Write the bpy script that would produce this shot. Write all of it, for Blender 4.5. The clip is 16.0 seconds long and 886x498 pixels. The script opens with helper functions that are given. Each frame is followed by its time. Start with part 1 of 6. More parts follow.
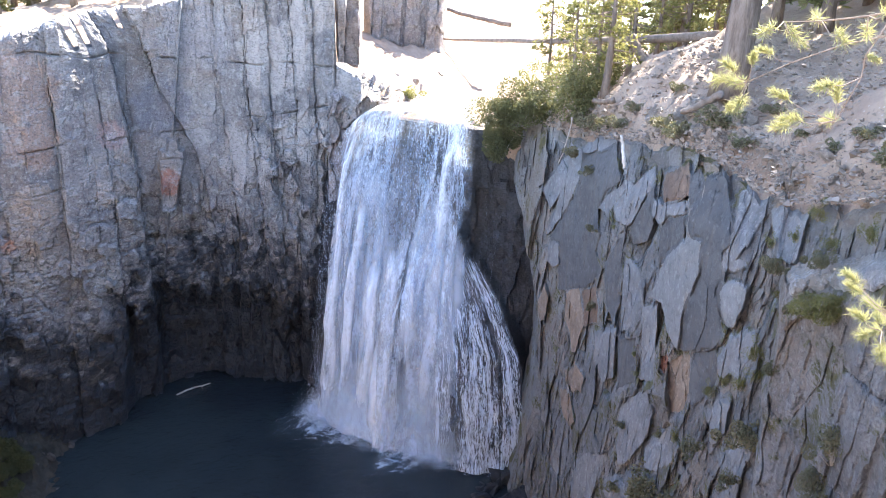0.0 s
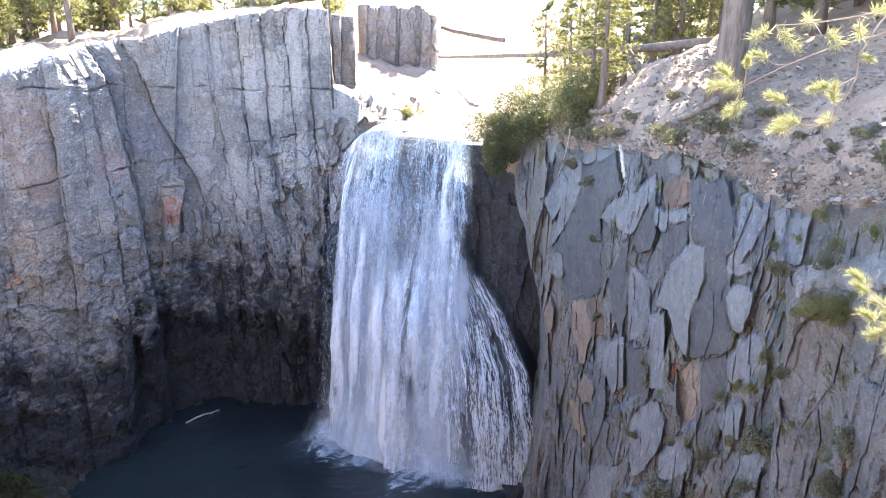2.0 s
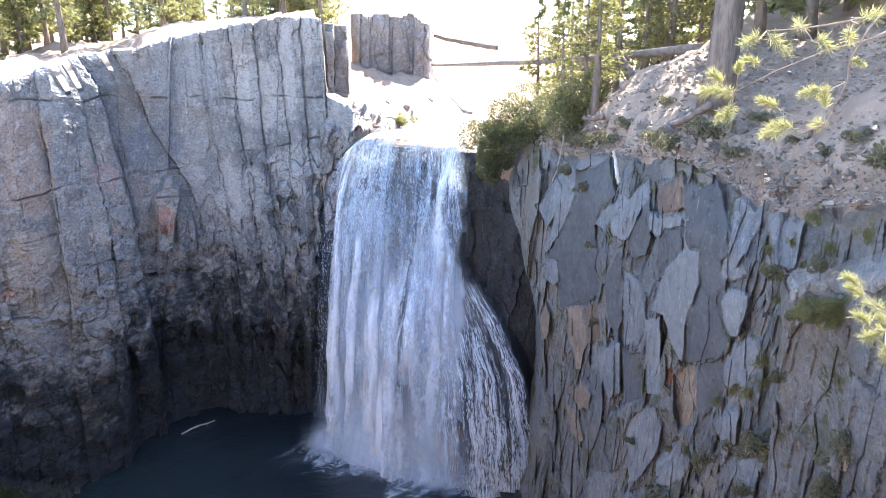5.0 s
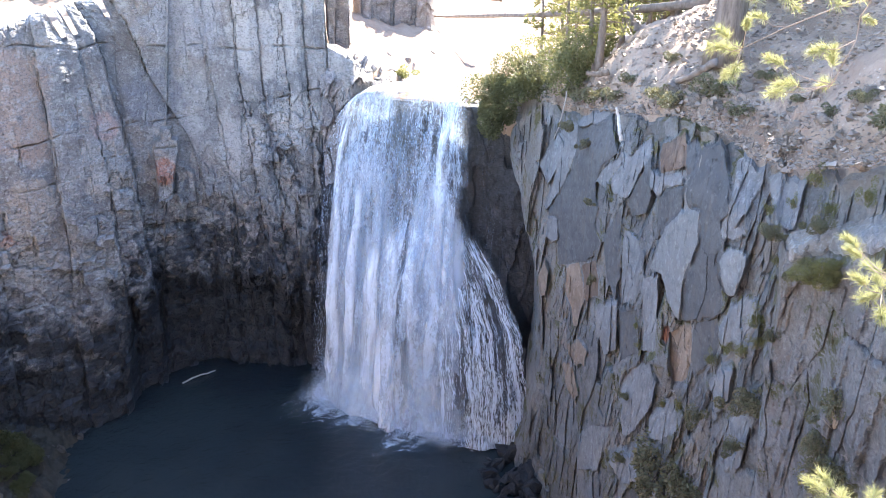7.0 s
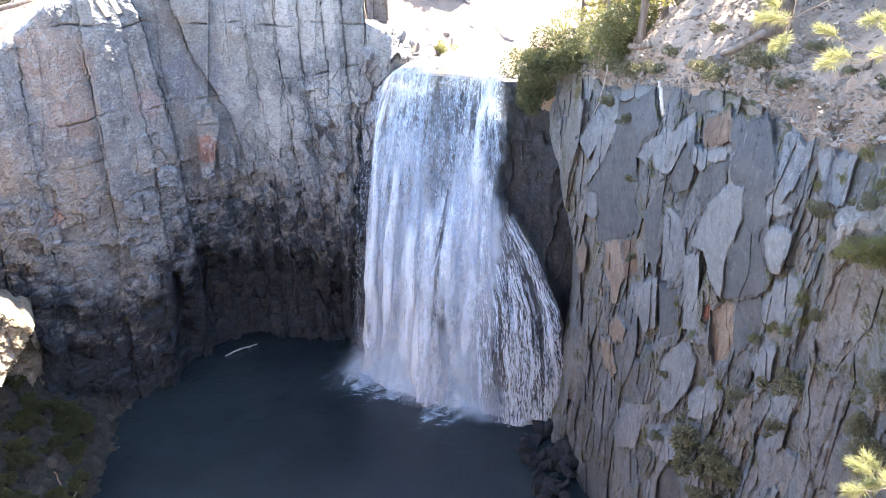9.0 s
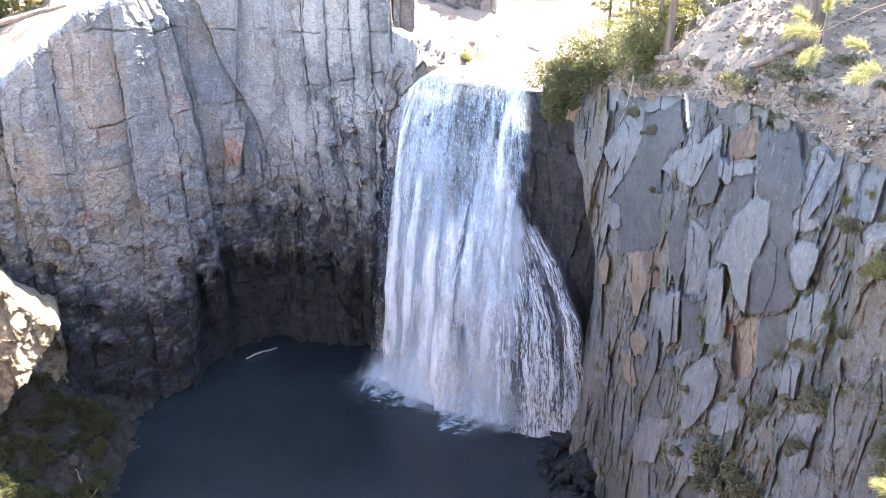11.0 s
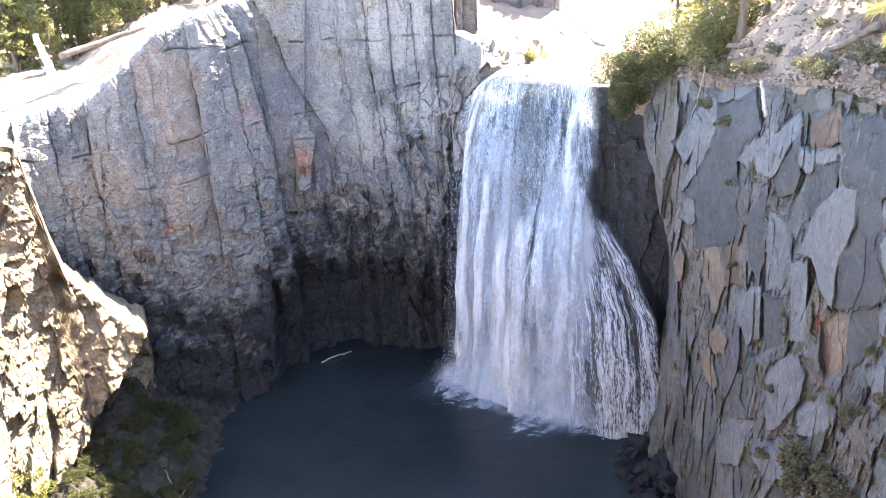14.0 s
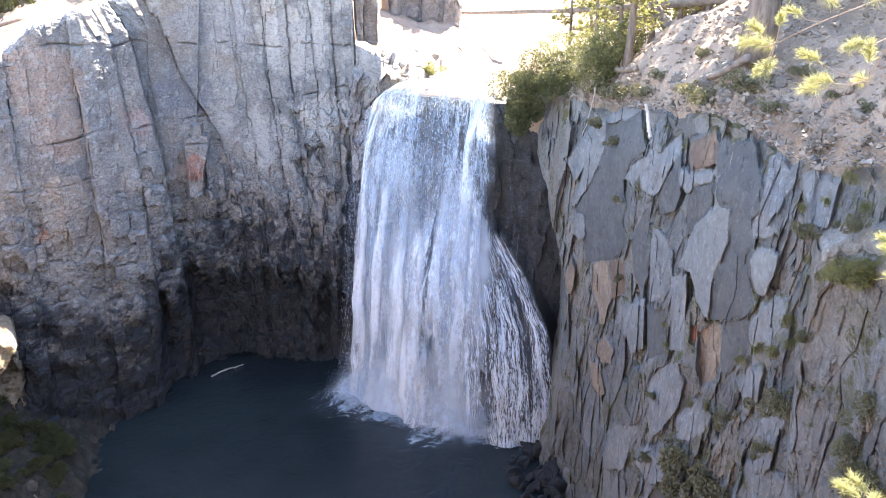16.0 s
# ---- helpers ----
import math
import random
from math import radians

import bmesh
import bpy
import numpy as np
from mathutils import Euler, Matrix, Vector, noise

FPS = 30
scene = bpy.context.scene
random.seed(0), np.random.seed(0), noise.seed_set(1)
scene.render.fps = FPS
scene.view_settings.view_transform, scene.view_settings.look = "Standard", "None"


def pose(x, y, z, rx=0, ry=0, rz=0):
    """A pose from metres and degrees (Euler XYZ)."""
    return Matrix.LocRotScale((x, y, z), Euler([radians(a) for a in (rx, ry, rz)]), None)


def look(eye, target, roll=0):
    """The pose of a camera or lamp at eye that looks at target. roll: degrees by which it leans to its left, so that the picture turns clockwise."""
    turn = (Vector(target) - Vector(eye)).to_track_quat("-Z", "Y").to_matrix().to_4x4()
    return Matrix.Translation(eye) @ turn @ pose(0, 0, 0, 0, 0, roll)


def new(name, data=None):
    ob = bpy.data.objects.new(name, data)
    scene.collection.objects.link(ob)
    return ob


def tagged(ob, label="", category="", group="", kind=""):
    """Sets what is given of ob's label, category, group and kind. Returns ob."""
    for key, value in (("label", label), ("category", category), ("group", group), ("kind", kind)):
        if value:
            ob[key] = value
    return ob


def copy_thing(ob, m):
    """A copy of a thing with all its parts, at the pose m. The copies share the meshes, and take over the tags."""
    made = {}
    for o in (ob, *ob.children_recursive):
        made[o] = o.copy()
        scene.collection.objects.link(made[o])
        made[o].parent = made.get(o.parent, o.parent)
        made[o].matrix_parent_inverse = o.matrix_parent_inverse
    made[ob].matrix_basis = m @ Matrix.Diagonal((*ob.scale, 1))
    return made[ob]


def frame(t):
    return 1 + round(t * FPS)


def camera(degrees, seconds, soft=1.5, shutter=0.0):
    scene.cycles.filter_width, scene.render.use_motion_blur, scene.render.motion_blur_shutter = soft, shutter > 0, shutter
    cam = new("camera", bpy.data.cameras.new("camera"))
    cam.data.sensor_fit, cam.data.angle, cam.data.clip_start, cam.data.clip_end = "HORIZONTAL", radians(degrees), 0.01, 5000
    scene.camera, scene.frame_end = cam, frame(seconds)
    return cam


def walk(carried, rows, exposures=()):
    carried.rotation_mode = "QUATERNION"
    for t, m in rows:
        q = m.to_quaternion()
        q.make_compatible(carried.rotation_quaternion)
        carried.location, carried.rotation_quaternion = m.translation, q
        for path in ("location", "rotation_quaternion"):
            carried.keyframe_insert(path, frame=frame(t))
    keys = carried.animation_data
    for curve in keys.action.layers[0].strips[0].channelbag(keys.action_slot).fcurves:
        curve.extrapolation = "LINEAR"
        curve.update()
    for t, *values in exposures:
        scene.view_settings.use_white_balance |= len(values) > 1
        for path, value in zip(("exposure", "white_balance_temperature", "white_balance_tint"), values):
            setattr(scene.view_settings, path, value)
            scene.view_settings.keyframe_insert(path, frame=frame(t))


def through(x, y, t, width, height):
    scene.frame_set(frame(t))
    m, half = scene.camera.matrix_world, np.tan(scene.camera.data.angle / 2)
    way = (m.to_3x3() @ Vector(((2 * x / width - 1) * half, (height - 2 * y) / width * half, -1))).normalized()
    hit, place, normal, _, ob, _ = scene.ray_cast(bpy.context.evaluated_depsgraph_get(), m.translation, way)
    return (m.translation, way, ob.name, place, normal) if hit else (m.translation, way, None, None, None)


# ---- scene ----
# ---- camera and its walk ----
EYE = (0.0, 0.0, 38.0)          # pool level is z = 0, the lip of the fall about z = 31
cam = camera(64.2, 16.0, soft=0.6)
TURNS = [  # seconds, yaw to the left, pitch, roll
    (0, 0.00, -16.40, 2.50), (0.5, 3.07, -17.64, -1.49), (1, 3.53, -16.29, -0.41), (1.5, 1.57, -15.50, 0.33),
    (2, 0.32, -15.06, 0.02), (2.5, -0.14, -14.51, -0.20), (3, 0.40, -15.03, -0.65), (3.5, -0.72, -14.83, -0.52),
    (4, -0.60, -14.85, -0.39), (4.2, -0.23, -14.31, -0.19), (6.3, -0.20, -16.98, -1.57), (6.5, 0.04, -17.86, -2.01),
    (7, -0.12, -18.08, 0.40), (7.5, -0.34, -17.89, 0.65), (8, 0.60, -17.65, 0.14), (8.5, 1.85, -18.12, -0.24),
    (9, 3.12, -19.99, -0.48), (11.3, 5.23, -18.97, -0.08), (11.5, 5.57, -18.65, -0.65), (12, 5.69, -19.19, -1.04),
    (12.5, 7.46, -20.40, -1.12), (13, 9.12, -20.37, -2.32), (13.5, 11.99, -20.00, -4.58), (14, 10.88, -19.03, -3.40),
    (14.5, 6.25, -19.43, -1.85), (15, 5.28, -18.11, -1.55), (15.5, 3.89, -17.90, -1.63), (16, 2.12, -18.35, 0.08)]


def aim(yaw, pitch, roll):
    y, p = radians(yaw), radians(pitch)
    way = Vector((-math.sin(y) * math.cos(p), math.cos(y) * math.cos(p), math.sin(p)))
    return look(EYE, Vector(EYE) + 50 * way, roll)


walk(cam, [(t, aim(y, p, r)) for t, y, p, r in TURNS],
     exposures=[(0, 3.33, 7000, 14), (1.5, 3.42, 7050, 14), (2.5, 3.37, 7000, 14), (3, 3.24, 6950, 13), (3.5, 3.19, 6900, 13), (4, 3.18, 6850, 13), (6.5, 3.22, 6750, 11), (7, 3.42, 6850, 12), (8, 3.5, 7000, 12),
                (9, 3.54, 7150, 12), (11.5, 3.77, 7400, 13), (12.5, 3.82, 7400, 13), (13, 3.81, 7500, 13), (13.5, 3.92, 7650, 13), (14, 3.65, 7550, 13), (14.5, 3.53, 7500, 13), (15.5, 3.6, 7550, 13), (16, 3.56, 7450, 13)])

# ---- world and sun ----
SUN_AZ, SUN_EL = 29.0, 45.0     # sun ahead of the camera, turned to the right; height
sky_world = bpy.data.worlds.new("sky")
scene.world = sky_world
sky_world.use_nodes = True
nt = sky_world.node_tree
sky = nt.nodes.new("ShaderNodeTexSky")
sky.sky_type = "NISHITA"
sky.sun_disc = False
sky.sun_elevation = radians(SUN_EL)
sky.sun_rotation = radians(SUN_AZ)
sky.altitude = 2300
nt.links.new(sky.outputs[0], nt.nodes["Background"].inputs[0])
nt.nodes["Background"].inputs[1].default_value = 0.13
sun_data = bpy.data.lights.new("sun", "SUN")
sun_data.energy, sun_data.angle, sun_data.color = 4.0, radians(0.53), (1.0, 0.95, 0.86)
sun = new("sun", sun_data)
SUN_DIR = Vector((math.sin(radians(SUN_AZ)) * math.cos(radians(SUN_EL)),
                  math.cos(radians(SUN_AZ)) * math.cos(radians(SUN_EL)), math.sin(radians(SUN_EL))))
sun.matrix_world = look(SUN_DIR * 300, (0, 0, 0))


# ---- materials ----
class Nodes:
    """Small builder for node materials."""

    def __init__(self, name):
        self.mat = bpy.data.materials.new(name)
        self.mat.use_nodes = True
        self.tree = self.mat.node_tree
        self.bsdf = self.tree.nodes["Principled BSDF"]
        self.out = self.tree.nodes["Material Output"]
        here = self.tree.nodes.new("ShaderNodeNewGeometry")
        self.pos, self.normal = here.outputs["Position"], here.outputs["Normal"]
        self.info = self.tree.nodes.new("ShaderNodeObjectInfo")

    def put(self, socket, value):
        if hasattr(value, "is_output"):
            self.tree.links.new(value, socket)
        else:
            socket.default_value = value

    def scaled(self, sx, sy, sz, source=None):
        n = self.tree.nodes.new("ShaderNodeMapping")
        self.put(n.inputs["Vector"], source or self.pos)
        n.inputs["Scale"].default_value = (sx, sy, sz)
        return n.outputs[0]

    def noise(self, scale, detail=6, rough=0.6, vec=None, distort=0.0):
        n = self.tree.nodes.new("ShaderNodeTexNoise")
        self.put(n.inputs["Vector"], vec or self.pos)
        n.inputs["Scale"].default_value, n.inputs["Detail"].default_value = scale, detail
        n.inputs["Roughness"].default_value, n.inputs["Distortion"].default_value = rough, distort
        return n.outputs[0]

    def cells(self, scale, vec=None, feature="F1", out="Distance"):
        n = self.tree.nodes.new("ShaderNodeTexVoronoi")
        n.feature = feature
        self.put(n.inputs["Vector"], vec or self.pos)
        n.inputs["Scale"].default_value = scale
        return n.outputs[out]

    def span(self, value, a, b, lo=0.0, hi=1.0):
        n = self.tree.nodes.new("ShaderNodeMapRange")
        n.interpolation_type = "SMOOTHSTEP"
        self.put(n.inputs[0], value)
        for k, v in zip((1, 2, 3, 4), (a, b, lo, hi)):
            n.inputs[k].default_value = v
        return n.outputs[0]

    def mix(self, f, a, b, kind="MIX"):
        n = self.tree.nodes.new("ShaderNodeMix")
        n.data_type, n.blend_type = "RGBA", kind
        for s, v in zip((n.inputs[0], n.inputs[6], n.inputs[7]), (f, a, b)):
            self.put(s, (*v, 1) if isinstance(v, tuple) and len(v) == 3 else v)
        return n.outputs[2]

    def math(self, op, a, b=0.0):
        n = self.tree.nodes.new("ShaderNodeMath")
        n.operation = op
        self.put(n.inputs[0], a)
        self.put(n.inputs[1], b)
        return n.outputs[0]

    def bump(self, height, strength=0.5, distance=0.05):
        n = self.tree.nodes.new("ShaderNodeBump")
        self.put(n.inputs["Height"], height)
        n.inputs["Strength"].default_value, n.inputs["Distance"].default_value = strength, distance
        self.tree.links.new(n.outputs[0], self.bsdf.inputs["Normal"])

    def attribute(self, name, out="Fac"):
        n = self.tree.nodes.new("ShaderNodeAttribute")
        n.attribute_name = name
        return n.outputs[out]

    def axis(self, k):
        n = self.tree.nodes.new("ShaderNodeSeparateXYZ")
        self.put(n.inputs[0], self.pos)
        return n.outputs[k]

    def finish(self, colour, rough=0.85, spec=0.3):
        self.put(self.bsdf.inputs["Base Color"], (*colour, 1) if isinstance(colour, tuple) else colour)
        self.put(self.bsdf.inputs["Roughness"], rough)
        self.bsdf.inputs["Specular IOR Level"].default_value = spec
        return self.mat


def rock_material(name, light, dark, warm, wet_top, wet_shade_colour=(0.042, 0.041, 0.042), variety=0.35, stains=(), moss=0.0, grain=1.0, relief=0.95):
    """Columnar lava: grey blocks with warm and bluish stains, lichen, streaks; black where spray wets it or shade is
    painted in.
    """
    m = Nodes(name)
    rnd = m.info.outputs["Random"]
    base = m.mix(m.span(m.noise(0.22, 5, 0.6), 0.35, 0.65), light, dark)
    base = m.mix(m.math("MULTIPLY", m.span(m.noise(0.09, 4, 0.6), 0.46, 0.62), 0.75), base, warm)
    base = m.mix(m.math("MULTIPLY", m.span(rnd, 0.7, 1.0), variety), base, warm)
    base = m.mix(m.math("MULTIPLY", m.span(rnd, 0.4, 0.1), variety * 1.3), base, tuple(0.75 * v for v in dark))
    for (x, y, z), size, colour in stains:
        away = m.tree.nodes.new("ShaderNodeVectorMath")
        away.operation = "DISTANCE"
        m.put(away.inputs[0], m.pos)
        away.inputs[1].default_value = (x, y, z)
        blot = m.math("ADD", away.outputs["Value"], m.math("MULTIPLY", m.math("SUBTRACT", m.noise(0.7, 5, 0.6), 0.5), 1.3 * size))
        base = m.mix(m.math("MULTIPLY", m.span(blot, size, size * 0.7), 0.75), base, colour)
    streak = m.noise(1.0, 6, 0.65, m.scaled(0.9, 0.9, 0.07))
    base = m.mix(m.math("MULTIPLY", m.span(streak, 0.52, 0.70), 0.3), base, tuple(0.7 * v for v in dark))
    base = m.mix(m.math("MULTIPLY", m.span(m.noise(1.1, 7, 0.7), 0.50, 0.62), 0.5 * grain), base, tuple(min(1.0, 1.35 * v) for v in light))
    base = m.mix(m.math("MULTIPLY", m.span(m.noise(2.3, 7, 0.75), 0.50, 0.62), 0.4 * grain), base, tuple(0.68 * v for v in dark))
    lichen = m.noise(1.0, 6, 0.75, m.scaled(3.2, 3.2, 6.5))
    base = m.mix(m.math("MULTIPLY", m.span(lichen, 0.53, 0.60), 0.5 * grain), base, tuple(0.55 * v for v in dark))
    base = m.mix(m.math("MULTIPLY", m.span(m.noise(4.5, 5, 0.7), 0.54, 0.62), 0.4 * grain), base, tuple(min(1.0, 1.4 * v) for v in light))
    if wet_top == "own":                   # the wall's points keep how far spray and painted shade darken it
        height = m.math("ADD", m.attribute("wet_shade"), m.math("MULTIPLY", m.math("SUBTRACT", m.noise(0.5, 8, 0.72), 0.5), 1.9))
        wet_shade = m.span(height, 0.25, 0.8)
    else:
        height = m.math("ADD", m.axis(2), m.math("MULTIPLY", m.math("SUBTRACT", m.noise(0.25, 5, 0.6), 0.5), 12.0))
        wet_shade = m.span(height, wet_top + 2.5, wet_top - 2.5)
    base = m.mix(m.math("MULTIPLY", wet_shade, 0.95), base, wet_shade_colour)
    rough = m.math("SUBTRACT", 0.9, m.math("MULTIPLY", wet_shade, 0.35))
    if moss:
        up = m.tree.nodes.new("ShaderNodeSeparateXYZ")
        m.put(up.inputs[0], m.normal)
        green = m.math("MULTIPLY", m.span(m.noise(0.5, 6, 0.7), 0.50, 0.60), m.span(m.math("ADD", up.outputs[2], m.noise(1.2, 5, 0.7)), 0.35, 0.75))
        base = m.mix(m.math("MULTIPLY", green, moss), base, m.mix(m.noise(5, 4, 0.7), (0.05, 0.048, 0.02), (0.16, 0.145, 0.06)))
    chips = m.math("ADD", m.math("MULTIPLY", m.noise(1.0, 8, 0.72, m.scaled(1.7, 1.7, 4.6)), 0.65), m.math("MULTIPLY", m.noise(1.0, 6, 0.7, m.scaled(3.5, 3.5, 15.0)), 0.35))
    cracks = m.span(m.cells(1.0, m.scaled(1.3, 1.3, 0.55), "DISTANCE_TO_EDGE"), 0.0, 0.06)
    fine = m.math("ADD", m.math("MULTIPLY", chips, 1.3), m.math("MULTIPLY", m.noise(9.0, 6, 0.75), 0.35))
    fine = m.math("ADD", fine, m.math("MULTIPLY", cracks, 0.16))
    m.bump(fine, relief, 0.33)
    return m.finish(base, rough, 0.25)


PINK = (0.44, 0.32, 0.26)
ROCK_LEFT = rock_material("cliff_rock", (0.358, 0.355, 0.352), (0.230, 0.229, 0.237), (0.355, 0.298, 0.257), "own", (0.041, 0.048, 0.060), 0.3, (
    ((-27.1, 68.2, 23.6), 1.7, (0.44, 0.20, 0.14)), ((-31.7, 64.0, 23.2), 1.7, (0.50, 0.46, 0.43)), ((-35.5, 58.8, 32.8), 3.6, PINK),
    ((-35.2, 59.3, 27.9), 2.6, PINK), ((-36.9, 57.2, 19.8), 1.0, (0.50, 0.29, 0.22)), ((-30.9, 65.0, 28.5), 1.6, (0.42, 0.30, 0.28)),
    ((-35.3, 59.1, 23.0), 2.2, (0.44, 0.36, 0.30)), ((-39.8, 53.5, 24.9), 3.2, (0.40, 0.34, 0.30)), ((-27.6, 69.3, 30.6), 3.4, (0.25, 0.26, 0.30)),
    ((-24.5, 70.3, 37.5), 4.0, (0.36, 0.36, 0.38)),
    ((-17.1, 70.7, 35.8), 4.2, (0.52, 0.50, 0.485)), ((-14.2, 70.5, 28.1), 3.0, (0.52, 0.50, 0.48)), ((-20.1, 70.6, 25.8), 3.4, (0.50, 0.485, 0.47)),
    ((-25.5, 70.2, 27.6), 2.0, (0.44, 0.43, 0.43)), ((-13.4, 70.3, 40.5), 3.0, (0.48, 0.46, 0.45))), grain=1.05, relief=0.9)
ROCK_RIGHT = rock_material("near_cliff_rock", (0.245, 0.25, 0.253), (0.166, 0.17, 0.174), (0.245, 0.208, 0.17), -8, variety=0.6, moss=0.9, grain=0.6, relief=0.75)
ROCK_WET = rock_material("wet_rock", (0.085, 0.09, 0.10), (0.05, 0.053, 0.06), (0.08, 0.075, 0.07), 12, (0.036, 0.039, 0.046))
ROCK_TOP = rock_material("pale_outcrop_rock", (0.36, 0.34, 0.33), (0.25, 0.235, 0.235), (0.36, 0.28, 0.25), -50)
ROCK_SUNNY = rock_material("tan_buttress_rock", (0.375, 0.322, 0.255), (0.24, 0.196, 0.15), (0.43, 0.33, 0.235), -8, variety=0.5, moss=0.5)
ROCK_SLOPE = rock_material("slope_stone", (0.34, 0.30, 0.265), (0.23, 0.197, 0.172), (0.34, 0.265, 0.205), -8, variety=0.5, grain=0.7)
ROCK_SPUR = rock_material("buttress_rock", (0.27, 0.262, 0.258), (0.165, 0.162, 0.163), (0.25, 0.21, 0.175), -8, variety=0.0, moss=0.9, grain=0.8, relief=0.9)
# scree stones, darkened because the cliff's shade is put into their colour
ROCK_SCREE_SHADED = rock_material("shaded_scree_rock", (0.13, 0.125, 0.12), (0.075, 0.072, 0.07), (0.12, 0.10, 0.08), -8, variety=0.5)

def face_material(name, light, dark, streak, spots=0.5):
    """A freshly broken face: smooth rock with soft mottling, water streaks and a few pale lichen spots."""
    m = Nodes(name)
    base = m.mix(m.span(m.noise(0.6, 5, 0.6), 0.32, 0.68), light, dark)
    run = m.noise(1.0, 6, 0.65, m.scaled(2.6, 2.6, 0.22), 0.4)
    base = m.mix(m.math("MULTIPLY", m.span(run, 0.50, 0.72), 0.55), base, streak)
    base = m.mix(m.math("MULTIPLY", m.span(m.noise(1.7, 9, 0.75), 0.49, 0.62), 0.55), base, tuple(0.66 * v for v in dark))
    base = m.mix(m.math("MULTIPLY", m.span(m.noise(3.4, 7, 0.75, m.scaled(1, 1, 0.7)), 0.53, 0.62), 0.5), base, tuple(min(0.5, 1.45 * v) for v in light))
    base = m.mix(m.math("MULTIPLY", m.span(m.info.outputs["Random"], 0.2, 1.0), 0.16), base, tuple(0.6 * v for v in dark))
    dots = m.span(m.math("ADD", m.cells(1.5), m.math("MULTIPLY", m.noise(5.0, 3, 0.6), 0.25)), 0.24, 0.18)
    base = m.mix(m.math("MULTIPLY", dots, spots), base, tuple(min(0.6, 1.6 * v) for v in light))
    base = m.mix(m.math("MULTIPLY", m.span(m.noise(13.0, 5, 0.75), 0.52, 0.66), 0.22), base, tuple(0.6 * v for v in dark))
    m.bump(m.math("ADD", m.noise(1.6, 8, 0.68, m.scaled(1, 1, 0.6)), m.math("MULTIPLY", m.noise(9.0, 6, 0.75), 0.30)), 0.75, 0.2)
    return m.finish(base, 0.85, 0.25)


ROCK_SLATE = face_material("dark_slab_rock", (0.118, 0.122, 0.127), (0.087, 0.09, 0.095), (0.145, 0.125, 0.11))
ROCK_GREY = face_material("grey_slab_rock", (0.22, 0.227, 0.233), (0.161, 0.167, 0.174), (0.105, 0.10, 0.10))
ROCK_PALE = face_material("pale_slab_rock", (0.218, 0.221, 0.225), (0.165, 0.168, 0.173), (0.13, 0.126, 0.126), 0.3)
ROCK_SCAR = face_material("pale_scar_rock", (0.215, 0.221, 0.224), (0.176, 0.182, 0.185), (0.145, 0.146, 0.146), 0.15)
ROCK_TAN = face_material("tan_scar_rock", (0.27, 0.215, 0.17), (0.20, 0.155, 0.122), (0.20, 0.13, 0.09), 0.0)
ROCK_BROWN = face_material("brown_block_rock", (0.19, 0.138, 0.105), (0.135, 0.098, 0.078), (0.12, 0.095, 0.08), 0.2)
ROCK_RED = face_material("red_scar_rock", (0.30, 0.15, 0.11), (0.24, 0.135, 0.11), (0.20, 0.13, 0.10), 0.0)


def soil_material():
    """Pumice soil with gravel, needles and dry litter."""
    m = Nodes("pumice_soil")
    base = m.mix(m.span(m.noise(0.25, 6, 0.65), 0.35, 0.65), (0.40, 0.305, 0.235), (0.285, 0.208, 0.158))
    base = m.mix(m.math("MULTIPLY", m.span(m.noise(1.6, 8, 0.7), 0.5, 0.7), 0.6), base, (0.31, 0.23, 0.178))
    base = m.mix(m.span(m.cells(3.5), 0.20, 0.08), base, (0.44, 0.38, 0.33))
    base = m.mix(m.math("MULTIPLY", m.span(m.noise(9, 6, 0.75), 0.55, 0.7), 0.6), base, (0.15, 0.122, 0.098))
    m.bump(m.math("ADD", m.noise(3, 10, 0.7), m.math("MULTIPLY", m.cells(3.0), 0.4)), 0.8, 0.15)
    return m.finish(base, 0.95, 0.15)


SOIL = soil_material()


def plain_material(name, a, b, scale=3.0, rough=0.8, bump=0.3, dist=0.02, spec=0.3, stretch=(1, 1, 1)):
    m = Nodes(name)
    v = m.scaled(*stretch)
    base = m.mix(m.span(m.noise(scale, 6, 0.65, v), 0.35, 0.65), a, b)
    base = m.mix(m.math("MULTIPLY", m.span(m.noise(scale * 7, 4, 0.7, v), 0.5, 0.75), 0.5), base, tuple(0.5 * c for c in a))
    m.bump(m.noise(scale * 4, 8, 0.7, v), bump, dist)
    return m.finish(base, rough, spec)


def leaf_material(name, a, b, through=0.35):
    m = Nodes(name)
    n = m.tree.nodes.new("ShaderNodeNewGeometry")
    base = m.mix(n.outputs["Random Per Island"], a, b)
    base = m.mix(m.math("MULTIPLY", m.info.outputs["Random"], 0.3), base, tuple(0.6 * c for c in a))
    m.finish(base, 0.55, 0.3)
    t = m.tree.nodes.new("ShaderNodeBsdfTranslucent")
    m.put(t.inputs[0], m.mix(0.35, base, (0.30, 0.285, 0.09)))
    s = m.tree.nodes.new("ShaderNodeMixShader")
    s.inputs[0].default_value = through
    m.tree.links.new(m.bsdf.outputs[0], s.inputs[1])
    m.tree.links.new(t.outputs[0], s.inputs[2])
    m.tree.links.new(s.outputs[0], m.out.inputs[0])
    return m.mat


